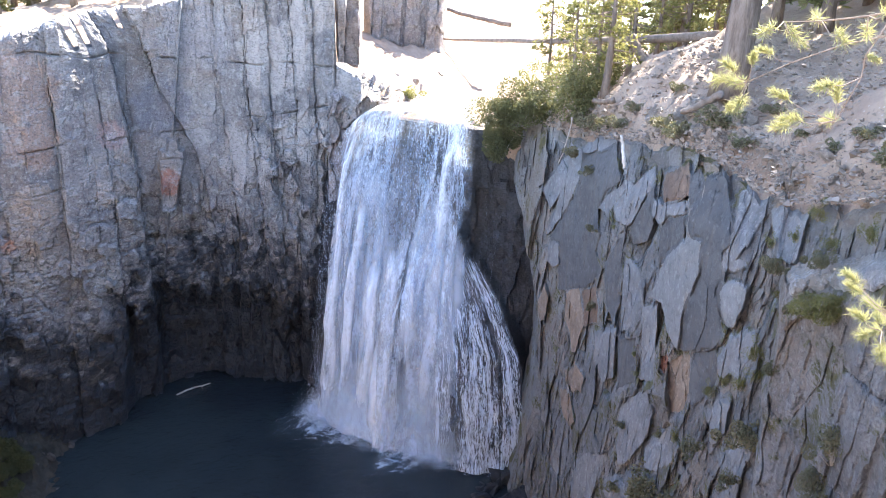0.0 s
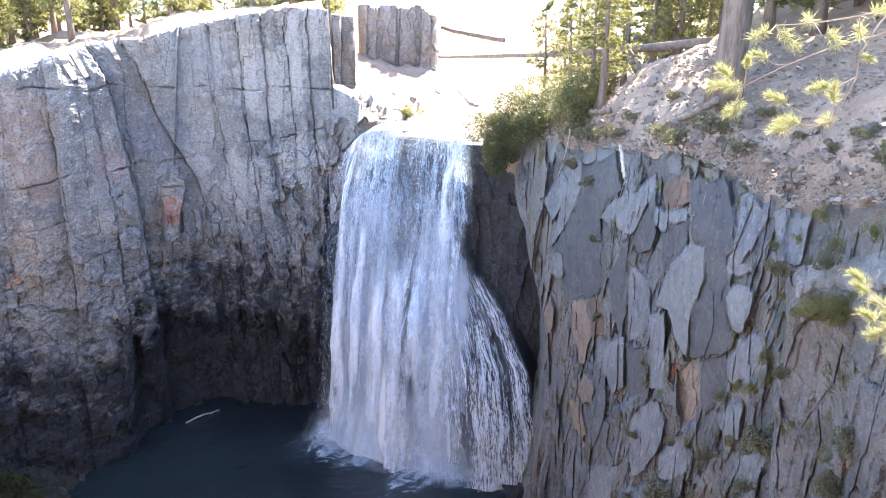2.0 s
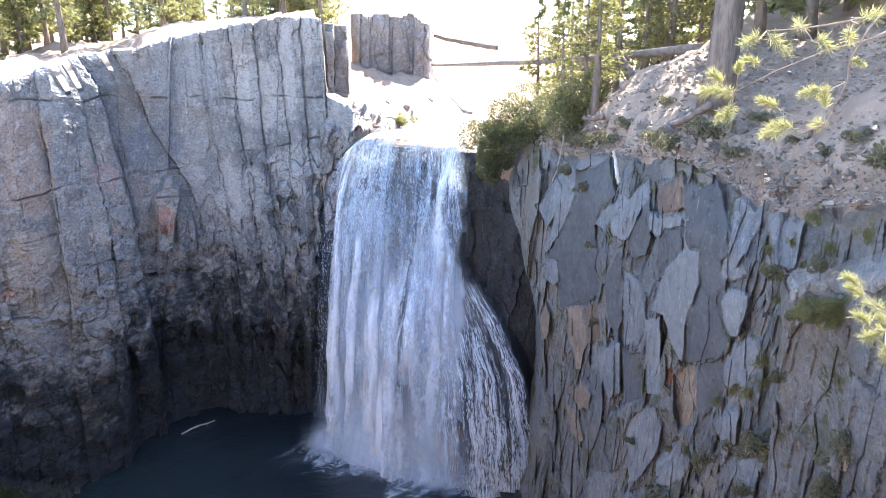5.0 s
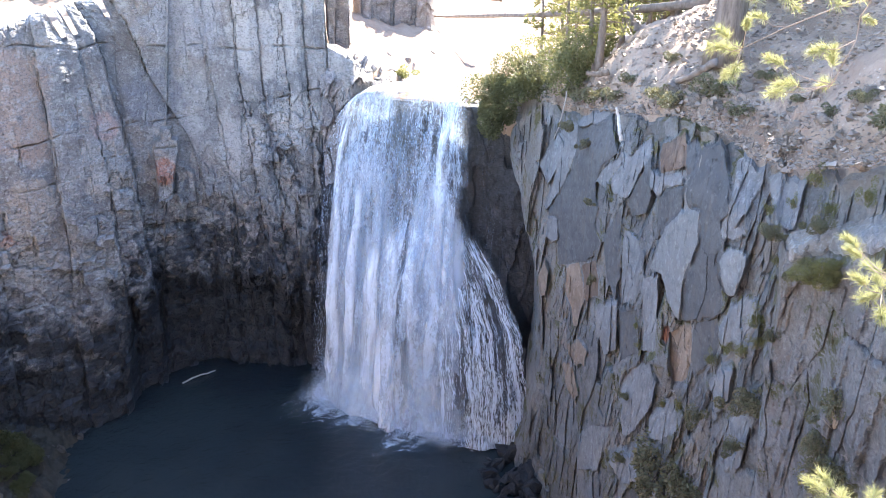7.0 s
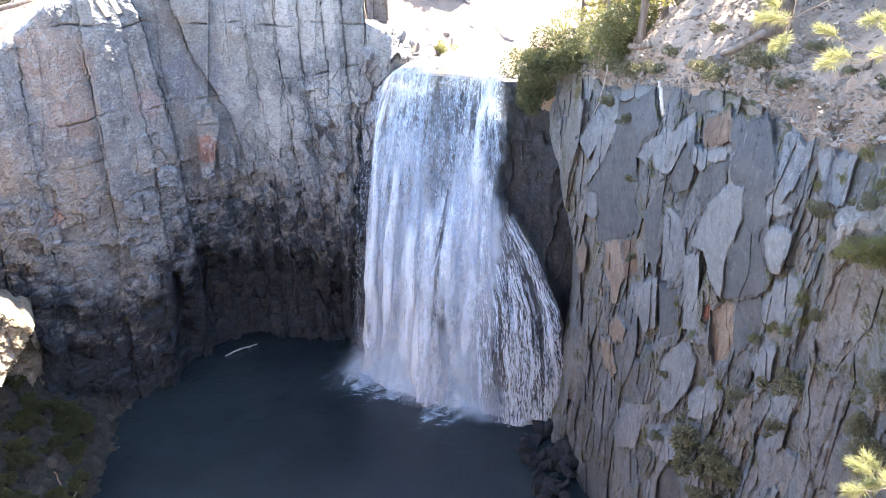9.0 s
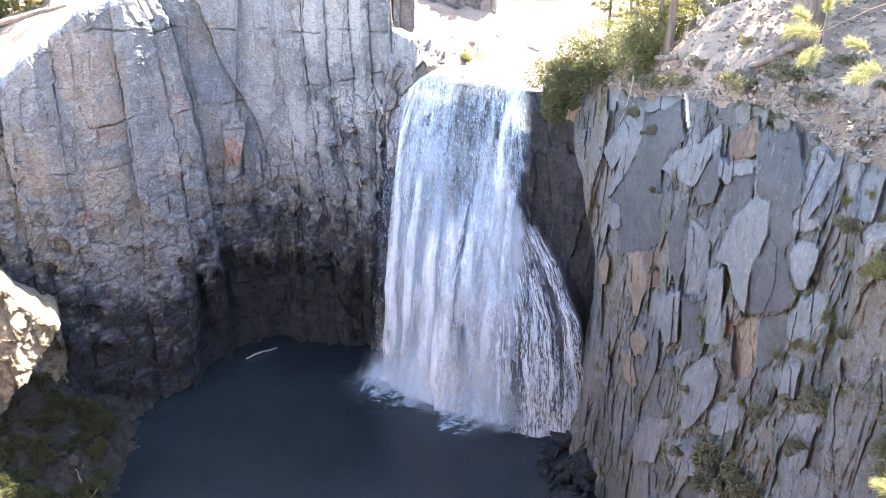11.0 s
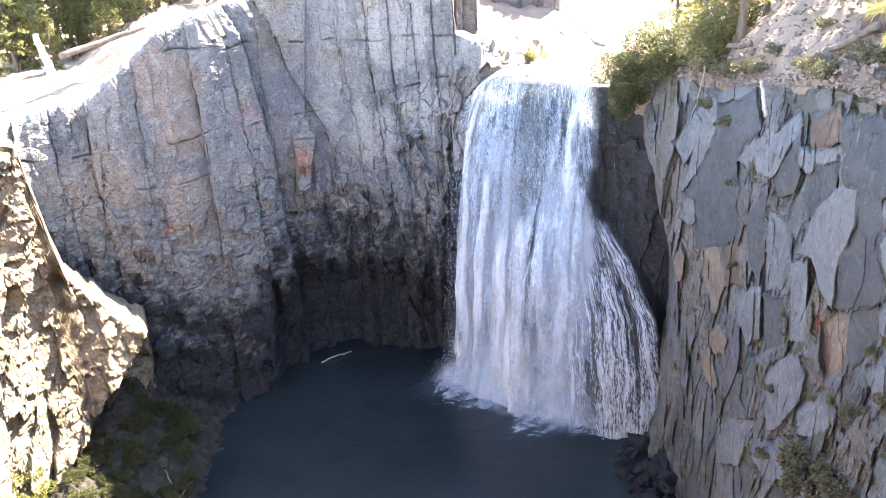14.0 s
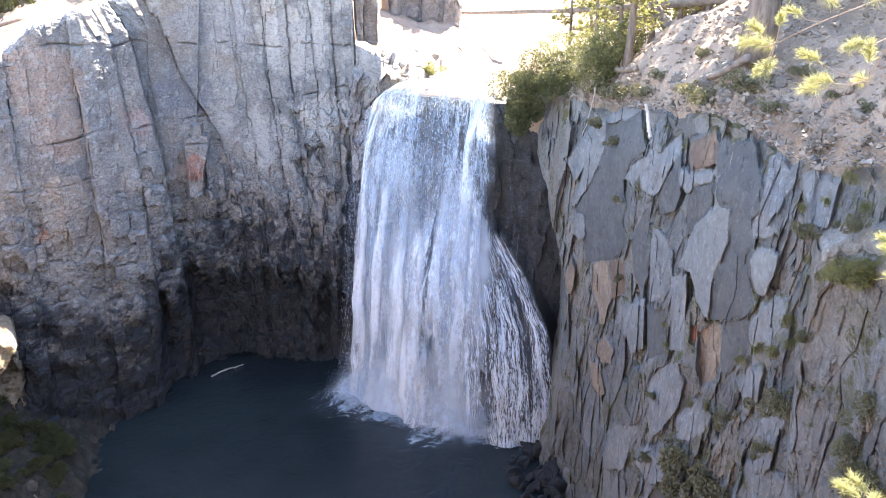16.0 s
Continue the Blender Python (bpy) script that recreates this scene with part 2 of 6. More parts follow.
BARK = plain_material("pine_bark", (0.15, 0.12, 0.10), (0.25, 0.205, 0.175), 1.5, 0.95, 0.9, 0.08, 0.1, (3, 3, 0.6))
DEADWOOD = plain_material("weathered_deadwood", (0.42, 0.39, 0.36), (0.26, 0.235, 0.215), 2.0, 0.9, 0.5, 0.03, 0.1, (1, 1, 1))
GREYWOOD = plain_material("grey_brown_deadwood", (0.24, 0.20, 0.175), (0.15, 0.125, 0.11), 2.0, 0.9, 0.6, 0.03, 0.1)
TWIG = plain_material("pine_twig_bark", (0.30, 0.245, 0.20), (0.20, 0.155, 0.125), 20.0, 0.9, 0.4, 0.002)
DRIFT = plain_material("brown_driftwood", (0.22, 0.145, 0.10), (0.32, 0.24, 0.18), 2.0, 0.9, 0.4, 0.02)
BLEACHED = plain_material("bleached_deadwood", (0.62, 0.60, 0.57), (0.42, 0.40, 0.38), 2.0, 0.85, 0.4, 0.02)
# far needles are lightened: haze and sunshine are put into the colour
NEEDLES_FAR = leaf_material("far_pine_needles", (0.15, 0.175, 0.09), (0.34, 0.335, 0.165), 0.55)
NEEDLES = leaf_material("pine_needles", (0.10, 0.115, 0.045), (0.24, 0.225, 0.09), 0.45)
NEEDLES_NEAR = leaf_material("near_pine_needles", (0.22, 0.24, 0.10), (0.42, 0.41, 0.22), 0.45)
# two lighter copies of the shrub leaves, with sunshine put into their colour
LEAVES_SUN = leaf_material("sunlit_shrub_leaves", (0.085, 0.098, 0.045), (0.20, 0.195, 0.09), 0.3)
LEAVES_FULL_SUN = leaf_material("sunlit_brush_leaves", (0.16, 0.18, 0.05), (0.30, 0.29, 0.10), 0.35)
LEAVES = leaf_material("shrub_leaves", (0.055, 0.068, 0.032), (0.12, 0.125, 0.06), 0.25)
DRY_LEAVES = leaf_material("dry_brush_leaves", (0.12, 0.122, 0.07), (0.20, 0.175, 0.115), 0.2)
MOSS_LEAVES = leaf_material("olive_cushion_leaves", (0.105, 0.105, 0.038), (0.20, 0.185, 0.07), 0.2)


def pool_material():
    m = Nodes("pool_water")
    ripple = m.math("ADD", m.noise(0.55, 6, 0.55, None, 1.2), m.math("MULTIPLY", m.noise(2.4, 5, 0.6, None, 0.6), 0.4))
    m.bump(ripple, 0.35, 0.35)
    base = m.mix(m.span(m.noise(0.06, 3, 0.5), 0.4, 0.65), (0.018, 0.025, 0.030), (0.026, 0.037, 0.041))
    m.finish(base, 0.09, 0.5)
    m.bsdf.inputs["IOR"].default_value = 1.33
    return m.mat


POOL = pool_material()


def falling_material(name, colour, across, along, lo, hi, soft, twist=0.4, fill=0.0, grainy=False):
    """Falling water: white strands with clear gaps between; the gaps follow the fall's own length (uv)."""
    m = Nodes(name)
    uv = m.tree.nodes.new("ShaderNodeUVMap").outputs[0]
    coarse = m.noise(1.0, 4, 0.55, m.scaled(across * 0.5, along * 1.1, 1, uv), 0.5)
    fine = m.noise(1.0, 8, 0.68, m.scaled(across * 1.6, along * 5.5, 1, uv), twist)
    grain = m.noise(1.0, 4, 0.75, m.scaled(across * 4.0, along * 28, 1, uv), 0.6)
    top = m.math("ADD", m.math("MULTIPLY", coarse, 0.28), m.math("ADD", m.math("MULTIPLY", fine, 0.34), m.math("MULTIPLY", grain, 0.38)))
    low = m.math("ADD", m.math("MULTIPLY", coarse, 0.46), m.math("ADD", m.math("MULTIPLY", fine, 0.30), m.math("MULTIPLY", grain, 0.24)))
    split = m.tree.nodes.new("ShaderNodeSeparateXYZ")
    m.put(split.inputs[0], uv)
    down = m.span(split.outputs[1], 0.15, 0.75)
    f = top if grainy else m.math("ADD", m.math("MULTIPLY", top, m.math("SUBTRACT", 1.0, down)), m.math("MULTIPLY", low, down))
    if fill:                               # the sheet breaks up into white spray as it falls
        f = m.math("ADD", f, m.math("MULTIPLY", down, fill))
    cover = m.span(f, lo, lo + soft)
    fade = m.attribute("fade")
    alpha = m.math("MULTIPLY", m.math("ADD", m.math("MULTIPLY", cover, hi), 0.0), fade)
    m.finish(colour, 0.5, 0.25)
    m.bump(f, 0.6, 0.3)
    t = m.tree.nodes.new("ShaderNodeBsdfTranslucent")
    t.inputs[0].default_value = (*colour, 1)
    body = m.tree.nodes.new("ShaderNodeMixShader")
    body.inputs[0].default_value = 0.22
    m.tree.links.new(m.bsdf.outputs[0], body.inputs[1])
    m.tree.links.new(t.outputs[0], body.inputs[2])
    clear = m.tree.nodes.new("ShaderNodeBsdfTransparent")
    s = m.tree.nodes.new("ShaderNodeMixShader")
    m.put(s.inputs[0], alpha)
    m.tree.links.new(clear.outputs[0], s.inputs[1])
    m.tree.links.new(body.outputs[0], s.inputs[2])
    m.tree.links.new(s.outputs[0], m.out.inputs[0])
    return m.mat


WHITE = (0.52, 0.62, 0.74)
VEIL = falling_material("falling_veil", WHITE, 26, 2.8, 0.42, 0.92, 0.20, fill=0.20)
STRANDS = falling_material("falling_strands", (0.66, 0.75, 0.86), 30, 3.2, 0.485, 0.9, 0.16, fill=0.05)
FAN = falling_material("fanning_strands", (0.72, 0.81, 0.93), 21, 1.1, 0.445, 0.95, 0.13, 0.8, grainy=True)
FAN_VEIL = falling_material("fanning_veil", WHITE, 11, 3, 0.42, 0.46, 0.3, 0.6)
MIST = falling_material("drifting_mist", (0.73, 0.85, 0.99), 8, 1.6, 0.26, 0.85, 0.4)
PLUME = falling_material("falling_plume", (0.80, 0.87, 0.96), 24, 2.6, 0.28, 1.0, 0.30)
FOAM = falling_material("pool_foam", (0.70, 0.82, 0.94), 60, 24, 0.36, 0.95, 0.34, 1.2)
SPRAY = plain_material("spray_drops", (0.72, 0.84, 0.97), (0.68, 0.80, 0.94), 3.0, 0.4, 0.0, 0.01)


# ---- shaping tools ----
def lattice(i, k):
    """A random number from 0 to 1 for whole-number places."""
    n = np.full(i[0].shape, (k * 974634777 + 12345) & 0xFFFFFFFF, np.uint64)
    for v, f in zip(i, (374761393, 668265263, 2246822519)):
        n = (n + (v.astype(np.int64).astype(np.uint64) & np.uint64(0xFFFFFFFF)) * np.uint64(f)) & np.uint64(0xFFFFFFFF)
        n = ((n ^ (n >> np.uint64(13))) * np.uint64(1274126177)) & np.uint64(0xFFFFFFFF)
    n = n ^ (n >> np.uint64(16))
    return (n & np.uint64(0xFFFFFF)).astype(float) / 0xFFFFFF


def smooth_noise(x, y, z, k=0):
    """Value noise, -1 to 1."""
    x, y, z = np.broadcast_arrays(x, y, z)
    f = [np.floor(v) for v in (x, y, z)]
    t = [v - w for v, w in zip((x, y, z), f)]
    t = [v * v * (3 - 2 * v) for v in t]
    r = 0
    for a in (0, 1):
        for b in (0, 1):
            for c in (0, 1):
                w = (t[0] if a else 1 - t[0]) * (t[1] if b else 1 - t[1]) * (t[2] if c else 1 - t[2])
                r = r + w * lattice((f[0] + a, f[1] + b, f[2] + c), k)
    return 2 * r - 1


def fbm(x, y, z, k=0, octaves=4):
    return sum(smooth_noise(x * 2 ** o, y * 2 ** o, z * 2 ** o, k + o) * 0.55 ** o for o in range(octaves))


def broken(s, z, wide, high, k):
    """Blocks of broken rock: for places along and up a wall, the block's number, its random values, the place in it and the distance to its edge."""
    u, v = np.broadcast_arrays(s / wide, z / high)
    fu, fv = np.floor(u), np.floor(v)
    best = np.full(u.shape, 9.0)
    second = np.full(u.shape, 9.0)
    ident = np.zeros(u.shape)
    at_u, at_v = np.zeros(u.shape), np.zeros(u.shape)
    zero = np.zeros(u.shape)
    for a in (-1, 0, 1):
        for b in (-1, 0, 1):
            cu, cv = fu + a, fv + b
            pu = cu + 0.1 + 0.8 * lattice((cu, cv, zero), k)
            pv = cv + 0.1 + 0.8 * lattice((cu, cv, zero), k + 7)
            d = np.abs(u - pu) * 1.15 + np.abs(v - pv)
            nearer = d < best
            second = np.where(nearer, best, np.minimum(second, d))
            ident = np.where(nearer, cu * 4099 + cv, ident)
            at_u, at_v = np.where(nearer, pu, at_u), np.where(nearer, pv, at_v)
            best = np.where(nearer, d, best)
    cells = (np.round(ident), zero, zero)
    return ident, [lattice(cells, k + 20 + n) for n in range(4)], (u - at_u) * wide, (v - at_v) * high, second - best


def polar(az, dist, z):
    a = np.radians(az)
    return np.stack([-dist * np.sin(a), dist * np.cos(a), z], -1)


def step(x, a, b):
    t = np.clip((x - a) / (b - a), 0, 1)
    return t * t * (3 - 2 * t)


def mesh_from(name, verts, faces, material, smooth=False):
    me = bpy.data.meshes.new(name)
    verts, faces = np.asarray(verts, float), np.asarray(faces, int)
    me.vertices.add(len(verts))
    me.vertices.foreach_set("co", verts.ravel())
    n = faces.shape[1]
    me.loops.add(faces.size)
    me.loops.foreach_set("vertex_index", faces.ravel())
    me.polygons.add(len(faces))
    me.polygons.foreach_set("loop_start", np.arange(0, faces.size, n))
    me.update(calc_edges=True)
    me.materials.append(material)
    me.shade_smooth() if smooth else me.shade_flat()
    return me


def grid_faces(rows, cols):
    i = np.arange((rows - 1) * cols).reshape(rows - 1, cols)[:, :-1].ravel()
    return np.stack([i, i + 1, i + cols + 1, i + cols], -1)


def empty(name, label, category, kind="", group="", at=(0, 0, 0)):
    ob = tagged(new(name), label, category, group, kind)
    ob.location = at
    return ob


def part(name, me, parent, label="", kind=""):
    """Links a mesh as one part under a thing or another part; its points are in the parent's place."""
    ob = tagged(new(name, me), label, kind=kind)
    ob.parent = parent
    return ob


def pieces(name, points, ident, material, parent, wet_shade=None, smooth=False, own_rock=None):
    """Splits a grid of points into one part for each block number."""
    rows, cols = points.shape[:2]
    faces = grid_faces(rows, cols)
    flat = points.reshape(-1, 3)
    numbers = ident.reshape(-1)[faces[:, 0]]
    made = []
    for k in np.unique(numbers):
        own = faces[numbers == k]
        used, back = np.unique(own, return_inverse=True)
        rock, label = (own_rock or {}).get(int(k), (material, ""))
        me = mesh_from(name, flat[used], back.reshape(own.shape), rock, smooth)
        if wet_shade is not None:
            me.attributes.new("wet_shade", "FLOAT", "POINT").data.foreach_set("value", wet_shade.reshape(-1)[used].astype(np.float32))
        made.append(part(name, me, parent, label))
    return made


def blades(centres, ways, length, width, rng, droop=0.0):
    """Thin pointed leaves: one two-triangle blade for each centre and way."""
    ways = ways / np.linalg.norm(ways, axis=1, keepdims=True)
    side = np.cross(ways, rng.normal(size=ways.shape))
    side /= np.linalg.norm(side, axis=1, keepdims=True)
    length = length * rng.uniform(0.6, 1.2, (len(ways), 1))
    a = centres
    b = centres + ways * length * 0.5 + side * width
    c = centres + ways * length - np.array((0, 0, 1)) * droop * length
    d = centres + ways * length * 0.5 - side * width
    v = np.stack([a, b, c, d], 1).reshape(-1, 3)
    return v, np.arange(len(v)).reshape(-1, 4)


# ---- the lie of the land, seen from the overlook: turn to the left in degrees, distance, height ----
LEFT_AZ = [4, 8, 12, 20, 26, 30, 35, 41, 46, 55, 70, 90]
LEFT_DIST = [68, 71, 73, 75.5, 72.5, 70, 68, 66, 59, 44, 36, 32]
RIM_AZ = [5.5, 7.5, 9.0, 9.05, 9.8, 12.4, 15.9, 19.3, 22.5, 24.2, 27.7, 29.5, 31.6, 34, 36.6, 39.5, 41.5, 43.4, 50, 60, 90]
RIM_Z = [33.5, 34.4, 35.4, 42.4, 42.6, 42.7, 41.9, 41.1, 39.8, 39.5, 38.4, 37.8, 36.7, 34.2, 31.8, 31.6, 30.9, 30.4, 29, 28, 28]
RIGHT_AZ = [-60, -40, -34, -30, -26, -24, -22, -18.9, -14, -9.5, -5.8, -4, 0]
RIGHT_DIST = [18, 22, 25, 27, 30, 31.5, 33, 36, 42, 50, 57, 60, 66]
RIGHT_Z = [35.5, 34.6, 33.8, 33.0, 32.2, 32.4, 32.9, 33.3, 32.7, 31.9, 32.6, 31.6, 31]
ARCH_AZ = [4, 10.3, 14, 18.5, 22.9, 25.4, 26.2, 29, 33, 37, 60]
ARCH_Z = [11.5, 11.5, 11.7, 13, 12.3, 10.5, 3.5, 2, 1, 0, 0]
LIP = 31.3
BANK_AZ = [-6, -1.4, 0.5, 2.5, 4, 7, 9]
SHORE = [99, 94, 86.5, 80, 74.5, 70.5, 70]
BANK_FOOT = [31.4, 31.4, 31.4, 31.4, 32.6, 34.3, 34.9]
BANK_RISE = [0.30, 0.34, 0.37, 0.30, 0.19, 0.145, 0.11]


def brink(az):
    """Distance of the edge of the upper land, all the way round the pool."""
    left = np.interp(az, LEFT_AZ, LEFT_DIST)
    right = np.interp(az, RIGHT_AZ, RIGHT_DIST)
    fall = np.interp(az, [-4, -2.2, 2, 7], [60.5, 62, 67, 71])
    return np.where(az > 7, left, np.where(az < -4, right, fall))


def land(az, dist):
    """Height of the upper land."""
    d = np.maximum(dist - brink(az), 0)
    left = np.interp(az, RIM_AZ, RIM_Z) + 0.10 * np.minimum(d, 14) + 0.035 * d - 0.35
    right = np.interp(az, RIGHT_AZ, RIGHT_Z) + 0.60 * np.minimum(d, 6.5) + 0.30 * np.clip(d - 6.5, 0, 40) + 0.1 * np.clip(d - 46, 0, 200) - 0.3
    crest = np.minimum(dist, brink(az) + 13)
    right = np.minimum(right, 38 + crest * np.tan(np.radians(np.interp(az, [-30, -24, -21.7, -19.5, -15.2, -12.4, -9], [9, 5.5, 3, 0.9, -0.9, -3.1, -4.6]))))
    # the river's bed, then the bank that climbs behind it
    shore = np.interp(az, BANK_AZ, SHORE)
    beyond = np.clip(dist - shore, 0, None)
    bank = np.interp(az, BANK_AZ, BANK_FOOT) + np.interp(az, BANK_AZ, BANK_RISE) * np.minimum(beyond, np.maximum(100 - shore, 4))
    bank = bank + 0.30 * np.clip(dist - 101, 0, 60) + 0.10 * np.clip(dist - 161, 0, 300)
    bed = np.where(az > 6.5, bank, LIP - 0.7 + (bank - LIP + 0.7) * step(dist - shore, -0.7, 0.3))
    # behind the broken parapet the ground lies lower
    left = left - 2.6 * step(az, 21.8, 23.2) * step(az, 29.6, 28.2) * np.clip(1 - d / 38, 0, 1) * (d > 1.5)
    w = step(az, 8.9, 9.5)
    z = w * left + (1 - w) * bed
    w = step(az, -3.2, -5.6 - 8.0 * step(d, 3, 14))
    return w * right + (1 - w) * z


# ---- the ground, one sheet to the horizon ----
def build_ground():
    az = np.concatenate([np.arange(-180, -42, 6.0), np.arange(-42, 0, 0.3), np.arange(0, 22, 0.4), np.arange(22, 29, 0.1), np.arange(29, 62, 0.4), np.arange(62, 179, 6.0), [180.0]])
    ratio = np.concatenate([np.linspace(1.025, 1.5, 80), np.geomspace(1.53, 60, 50)])
    edge = brink(np.clip(az, -60, 90))
    a = np.broadcast_to(az, (len(ratio), len(az)))
    dist = ratio[:, None] * edge[None] + 2.2 * step(a, -4, -7)
    z = land(np.clip(a, -60, 90), dist)
    p = polar(a, dist, z)
    lumps = fbm(p[..., 0] / 5, p[..., 1] / 5, 0 * z, 3, 5)
    rough = np.where(a < -5, 0.42, 0.55) * np.clip((ratio[:, None] - 1.02) * 12, 0.15, 1)
    river = (1 - step(np.abs(a - 2), 3.5, 6)) * (1 - step(dist - edge, 6, 12))
    p[..., 2] += 0.22 * fbm(p[..., 0] / 1.1, p[..., 1] / 1.1, 0 * z, 13, 3) * np.clip((ratio[:, None] - 1.0) * 10, 0, 1)
    p[..., 2] += lumps * rough * (1 - 0.8 * river) + 6 * step(dist, 150, 400) * fbm(p[..., 0] / 90, p[..., 1] / 90, 0 * z, 8, 3)
    # the drop behind the cliffs and the bed of the pool, out to the overlook
    inner = []
    view = (az > -44) & (az < 100)
    back = edge * 1.025 + 3.4 + 6.5 * step(az, -11, -9) * step(az, 32, 29)
    for r, h in ((0.0, 36.2), (0.02, 36.2), (0.09, 26.0), (0.3, 2.0), (0.45, -2.5), (1.0, -2.5), (1.001, 24.0)):
        d = r * (back if r > 0.9 else edge)
        inner.append(polar(az, d + 0 * az, np.where(view, h, 36.2)))
    inner.append(polar(az, 0.5 * back + 0.5 * edge * 1.025, np.where(view, np.minimum(26.0, p[0, :, 2] - 2), 36.2)))
    inner.append(polar(az, edge * 1.023 + 2.2 * step(az, -4, -7), np.where(view, p[0, :, 2] - 1.4, 36.2)))
    inner = [np.array(inner)]
    p = np.concatenate(inner + [p])
    me = mesh_from("ground", p.reshape(-1, 3), grid_faces(*p.shape[:2]), SOIL, True)
    tagged(new("ground", me), "pale pumice soil with gravel and pine litter above the cliffs", "ground", kind="structure")


build_ground()

# ---- the columned cliff across the pool ----
JOINT_Z = [9, 18, 26, 33, 40]
JOINTS = [  # turn of each upright joint at those heights
    (10.6, 10.0, 9.5, 9.1, 9.3), (10.9, 10.5, 10.4, 10.6, 10.8), (11.9, 11.8, 12.0, 12.0, 12.4), (12.9, 13.2, 13.7, 14.0, 14.2),
    (14.3, 14.7, 15.3, 15.7, 15.9), (16.8, 16.7, 17.2, 17.8, 17.9), (18.3, 18.5, 19.6, 22.2, 23.5), (23.3, 23.7, 24.1, 24.9, 25.6),
    (25.4, 25.7, 25.8, 26.3, 26.8), (29.4, 29.0, 29.0, 29.1, 29.1), (33.9, 33.5, 33.5, 33.3, 33.1), (36.3, 36.7, 37.0, 36.7, 36.3),
    (38.2, 38.9, 39.4, 39.2, 38.7), (41.0, 41.2, 41.8, 41.4, 41.1)]
SHIFT = [0.3, 0.0, 0.4, 0.1, 0.5, 0.2, -0.5, -1.4, 0.5, 0.9, 0.3, 0.6, -0.2, 0.4, -0.3]     # how far each column stands out


def left_cliff():
    thing = empty("left_cliff", "tall grey columnar lava cliff in shade, stained tan and pink, undercut above the pool", "cliff", "structure")
    az = np.concatenate([np.arange(7.0, 51, 0.075), np.arange(51, 62, 0.3)])
    rows = np.linspace(0, 1, 470)
    top = np.interp(az, RIM_AZ, RIM_Z)
    arch = np.interp(az, ARCH_AZ, ARCH_Z) + 1.2 * smooth_noise(az * 0.7, 0, 0, 4) + 0.5 * smooth_noise(az * 2.3, 0, 0, 14)
    low = 0 * az - 1.5
    # gaps in the rim where blocks have gone
    gap = 2.7 * ((az > 26.95) & (az < 27.4)) + 2.7 * ((az > 26.2) & (az < 26.6)) + 1.9 * ((az > 23.75) & (az < 24.2))
    a = np.broadcast_to(az, (len(rows), len(az)))
    z = np.minimum(low + (top - low) * rows[:, None], top - gap)
    joints = np.array([np.interp(z, JOINT_Z, j) for j in JOINTS])
    jog = np.floor(z / 1.3 + 0.6 * smooth_noise(a * 0.5, 0, 0, 30))
    wob = 0.16 * (lattice((jog, np.floor(a / 2.2), 0 * a), 31) - 0.5) + 0.07 * smooth_noise(z * 2.3, a * 0.3, 0, 32)
    k = (joints + wob < a).sum(0)
    ends = np.concatenate([joints[:1] * 0 + 6.5, joints + wob, joints[:1] * 0 + 47])
    lo_, hi_ = np.take_along_axis(ends, k[None], 0)[0], np.take_along_axis(ends, k[None] + 1, 0)[0]
    t = np.clip((a - lo_) / (hi_ - lo_), 0, 1)
    dist = np.interp(a, LEFT_AZ, LEFT_DIST)
    metre = np.radians(1) * dist
    near = np.minimum(t, 1 - t) * (hi_ - lo_) * metre
    shift = np.array(SHIFT)[k]
    ridge = 0.3 + 0.4 * lattice((k, 0 * k, 0 * k), 33)
    swell = 0.2 + 0.5 * lattice((k, 0 * k, 0 * k), 34)
    bulge = swell * np.minimum(t / ridge, (1 - t) / (1 - ridge))
    s = a * metre
    out = shift + bulge - 0.42 * np.exp(-(near / 0.055) ** 2) * (0.10 + 0.90 * step(smooth_noise(z * 0.35, k, 0, 38), -0.35, 0.35))
    _, q, qu, qv, qe = broken(s + 0.25 * smooth_noise(z * 0.3, a, 0, 35), z, 1.7, 13, 36)
    out = out + 0.20 * (q[0] - 0.5) + 0.26 * (q[1] - 0.5) * qu - 0.16 * np.exp(-(qe / 0.03) ** 2) * step(smooth_noise(z * 0.4, s, 0, 39), -0.3, 0.3)
    # level joints
    for line, depth in ((35.2 + 0.02 * (a - 15) + 0.25 * smooth_noise(a * 0.6, 0, 0, 41), 0.35),
                        (31.2 - 0.22 * (a - 9) * (a < 24) - 3.3 * (a >= 24) + 0.5 * smooth_noise(a * 0.5, 0, 0, 42), 0.35),
                        (25.5 - 0.1 * (a - 20) + 0.7 * smooth_noise(a * 0.4, 0, 0, 43), 0.22)):
        out = out - depth * 1.3 * np.exp(-((z - line) / 0.075) ** 2) * (0.12 + 0.88 * step(smooth_noise(a * 0.8, z * 0.1, 0, 44), -0.1, 0.3))
    # broken, blocky rock, rougher lower down and beside the fall
    rough = step(z + 2.5 * smooth_noise(a * 0.35, 0, 0, 51), 27, 17) * 0.85 + 0.12
    rough = np.maximum(rough, step(a, 17, 13.5) * step(z, 33, 27))
    ident, r, du, dv, edge = broken(s, z + 0.25 * smooth_noise(s, z, 0, 52), 1.4, 1.7, 60)
    out = out + rough * (1.4 * (r[0] - 0.5) + 0.32 * (r[1] - 0.5) * du + 0.22 * (r[2] - 0.3) * dv - 0.22 * np.exp(-(edge / 0.07) ** 2))
    _, r, du, dv, edge = broken(s + 0.2 * smooth_noise(s * 2, z * 2, 0, 61), z, 0.62, 1.0, 90)
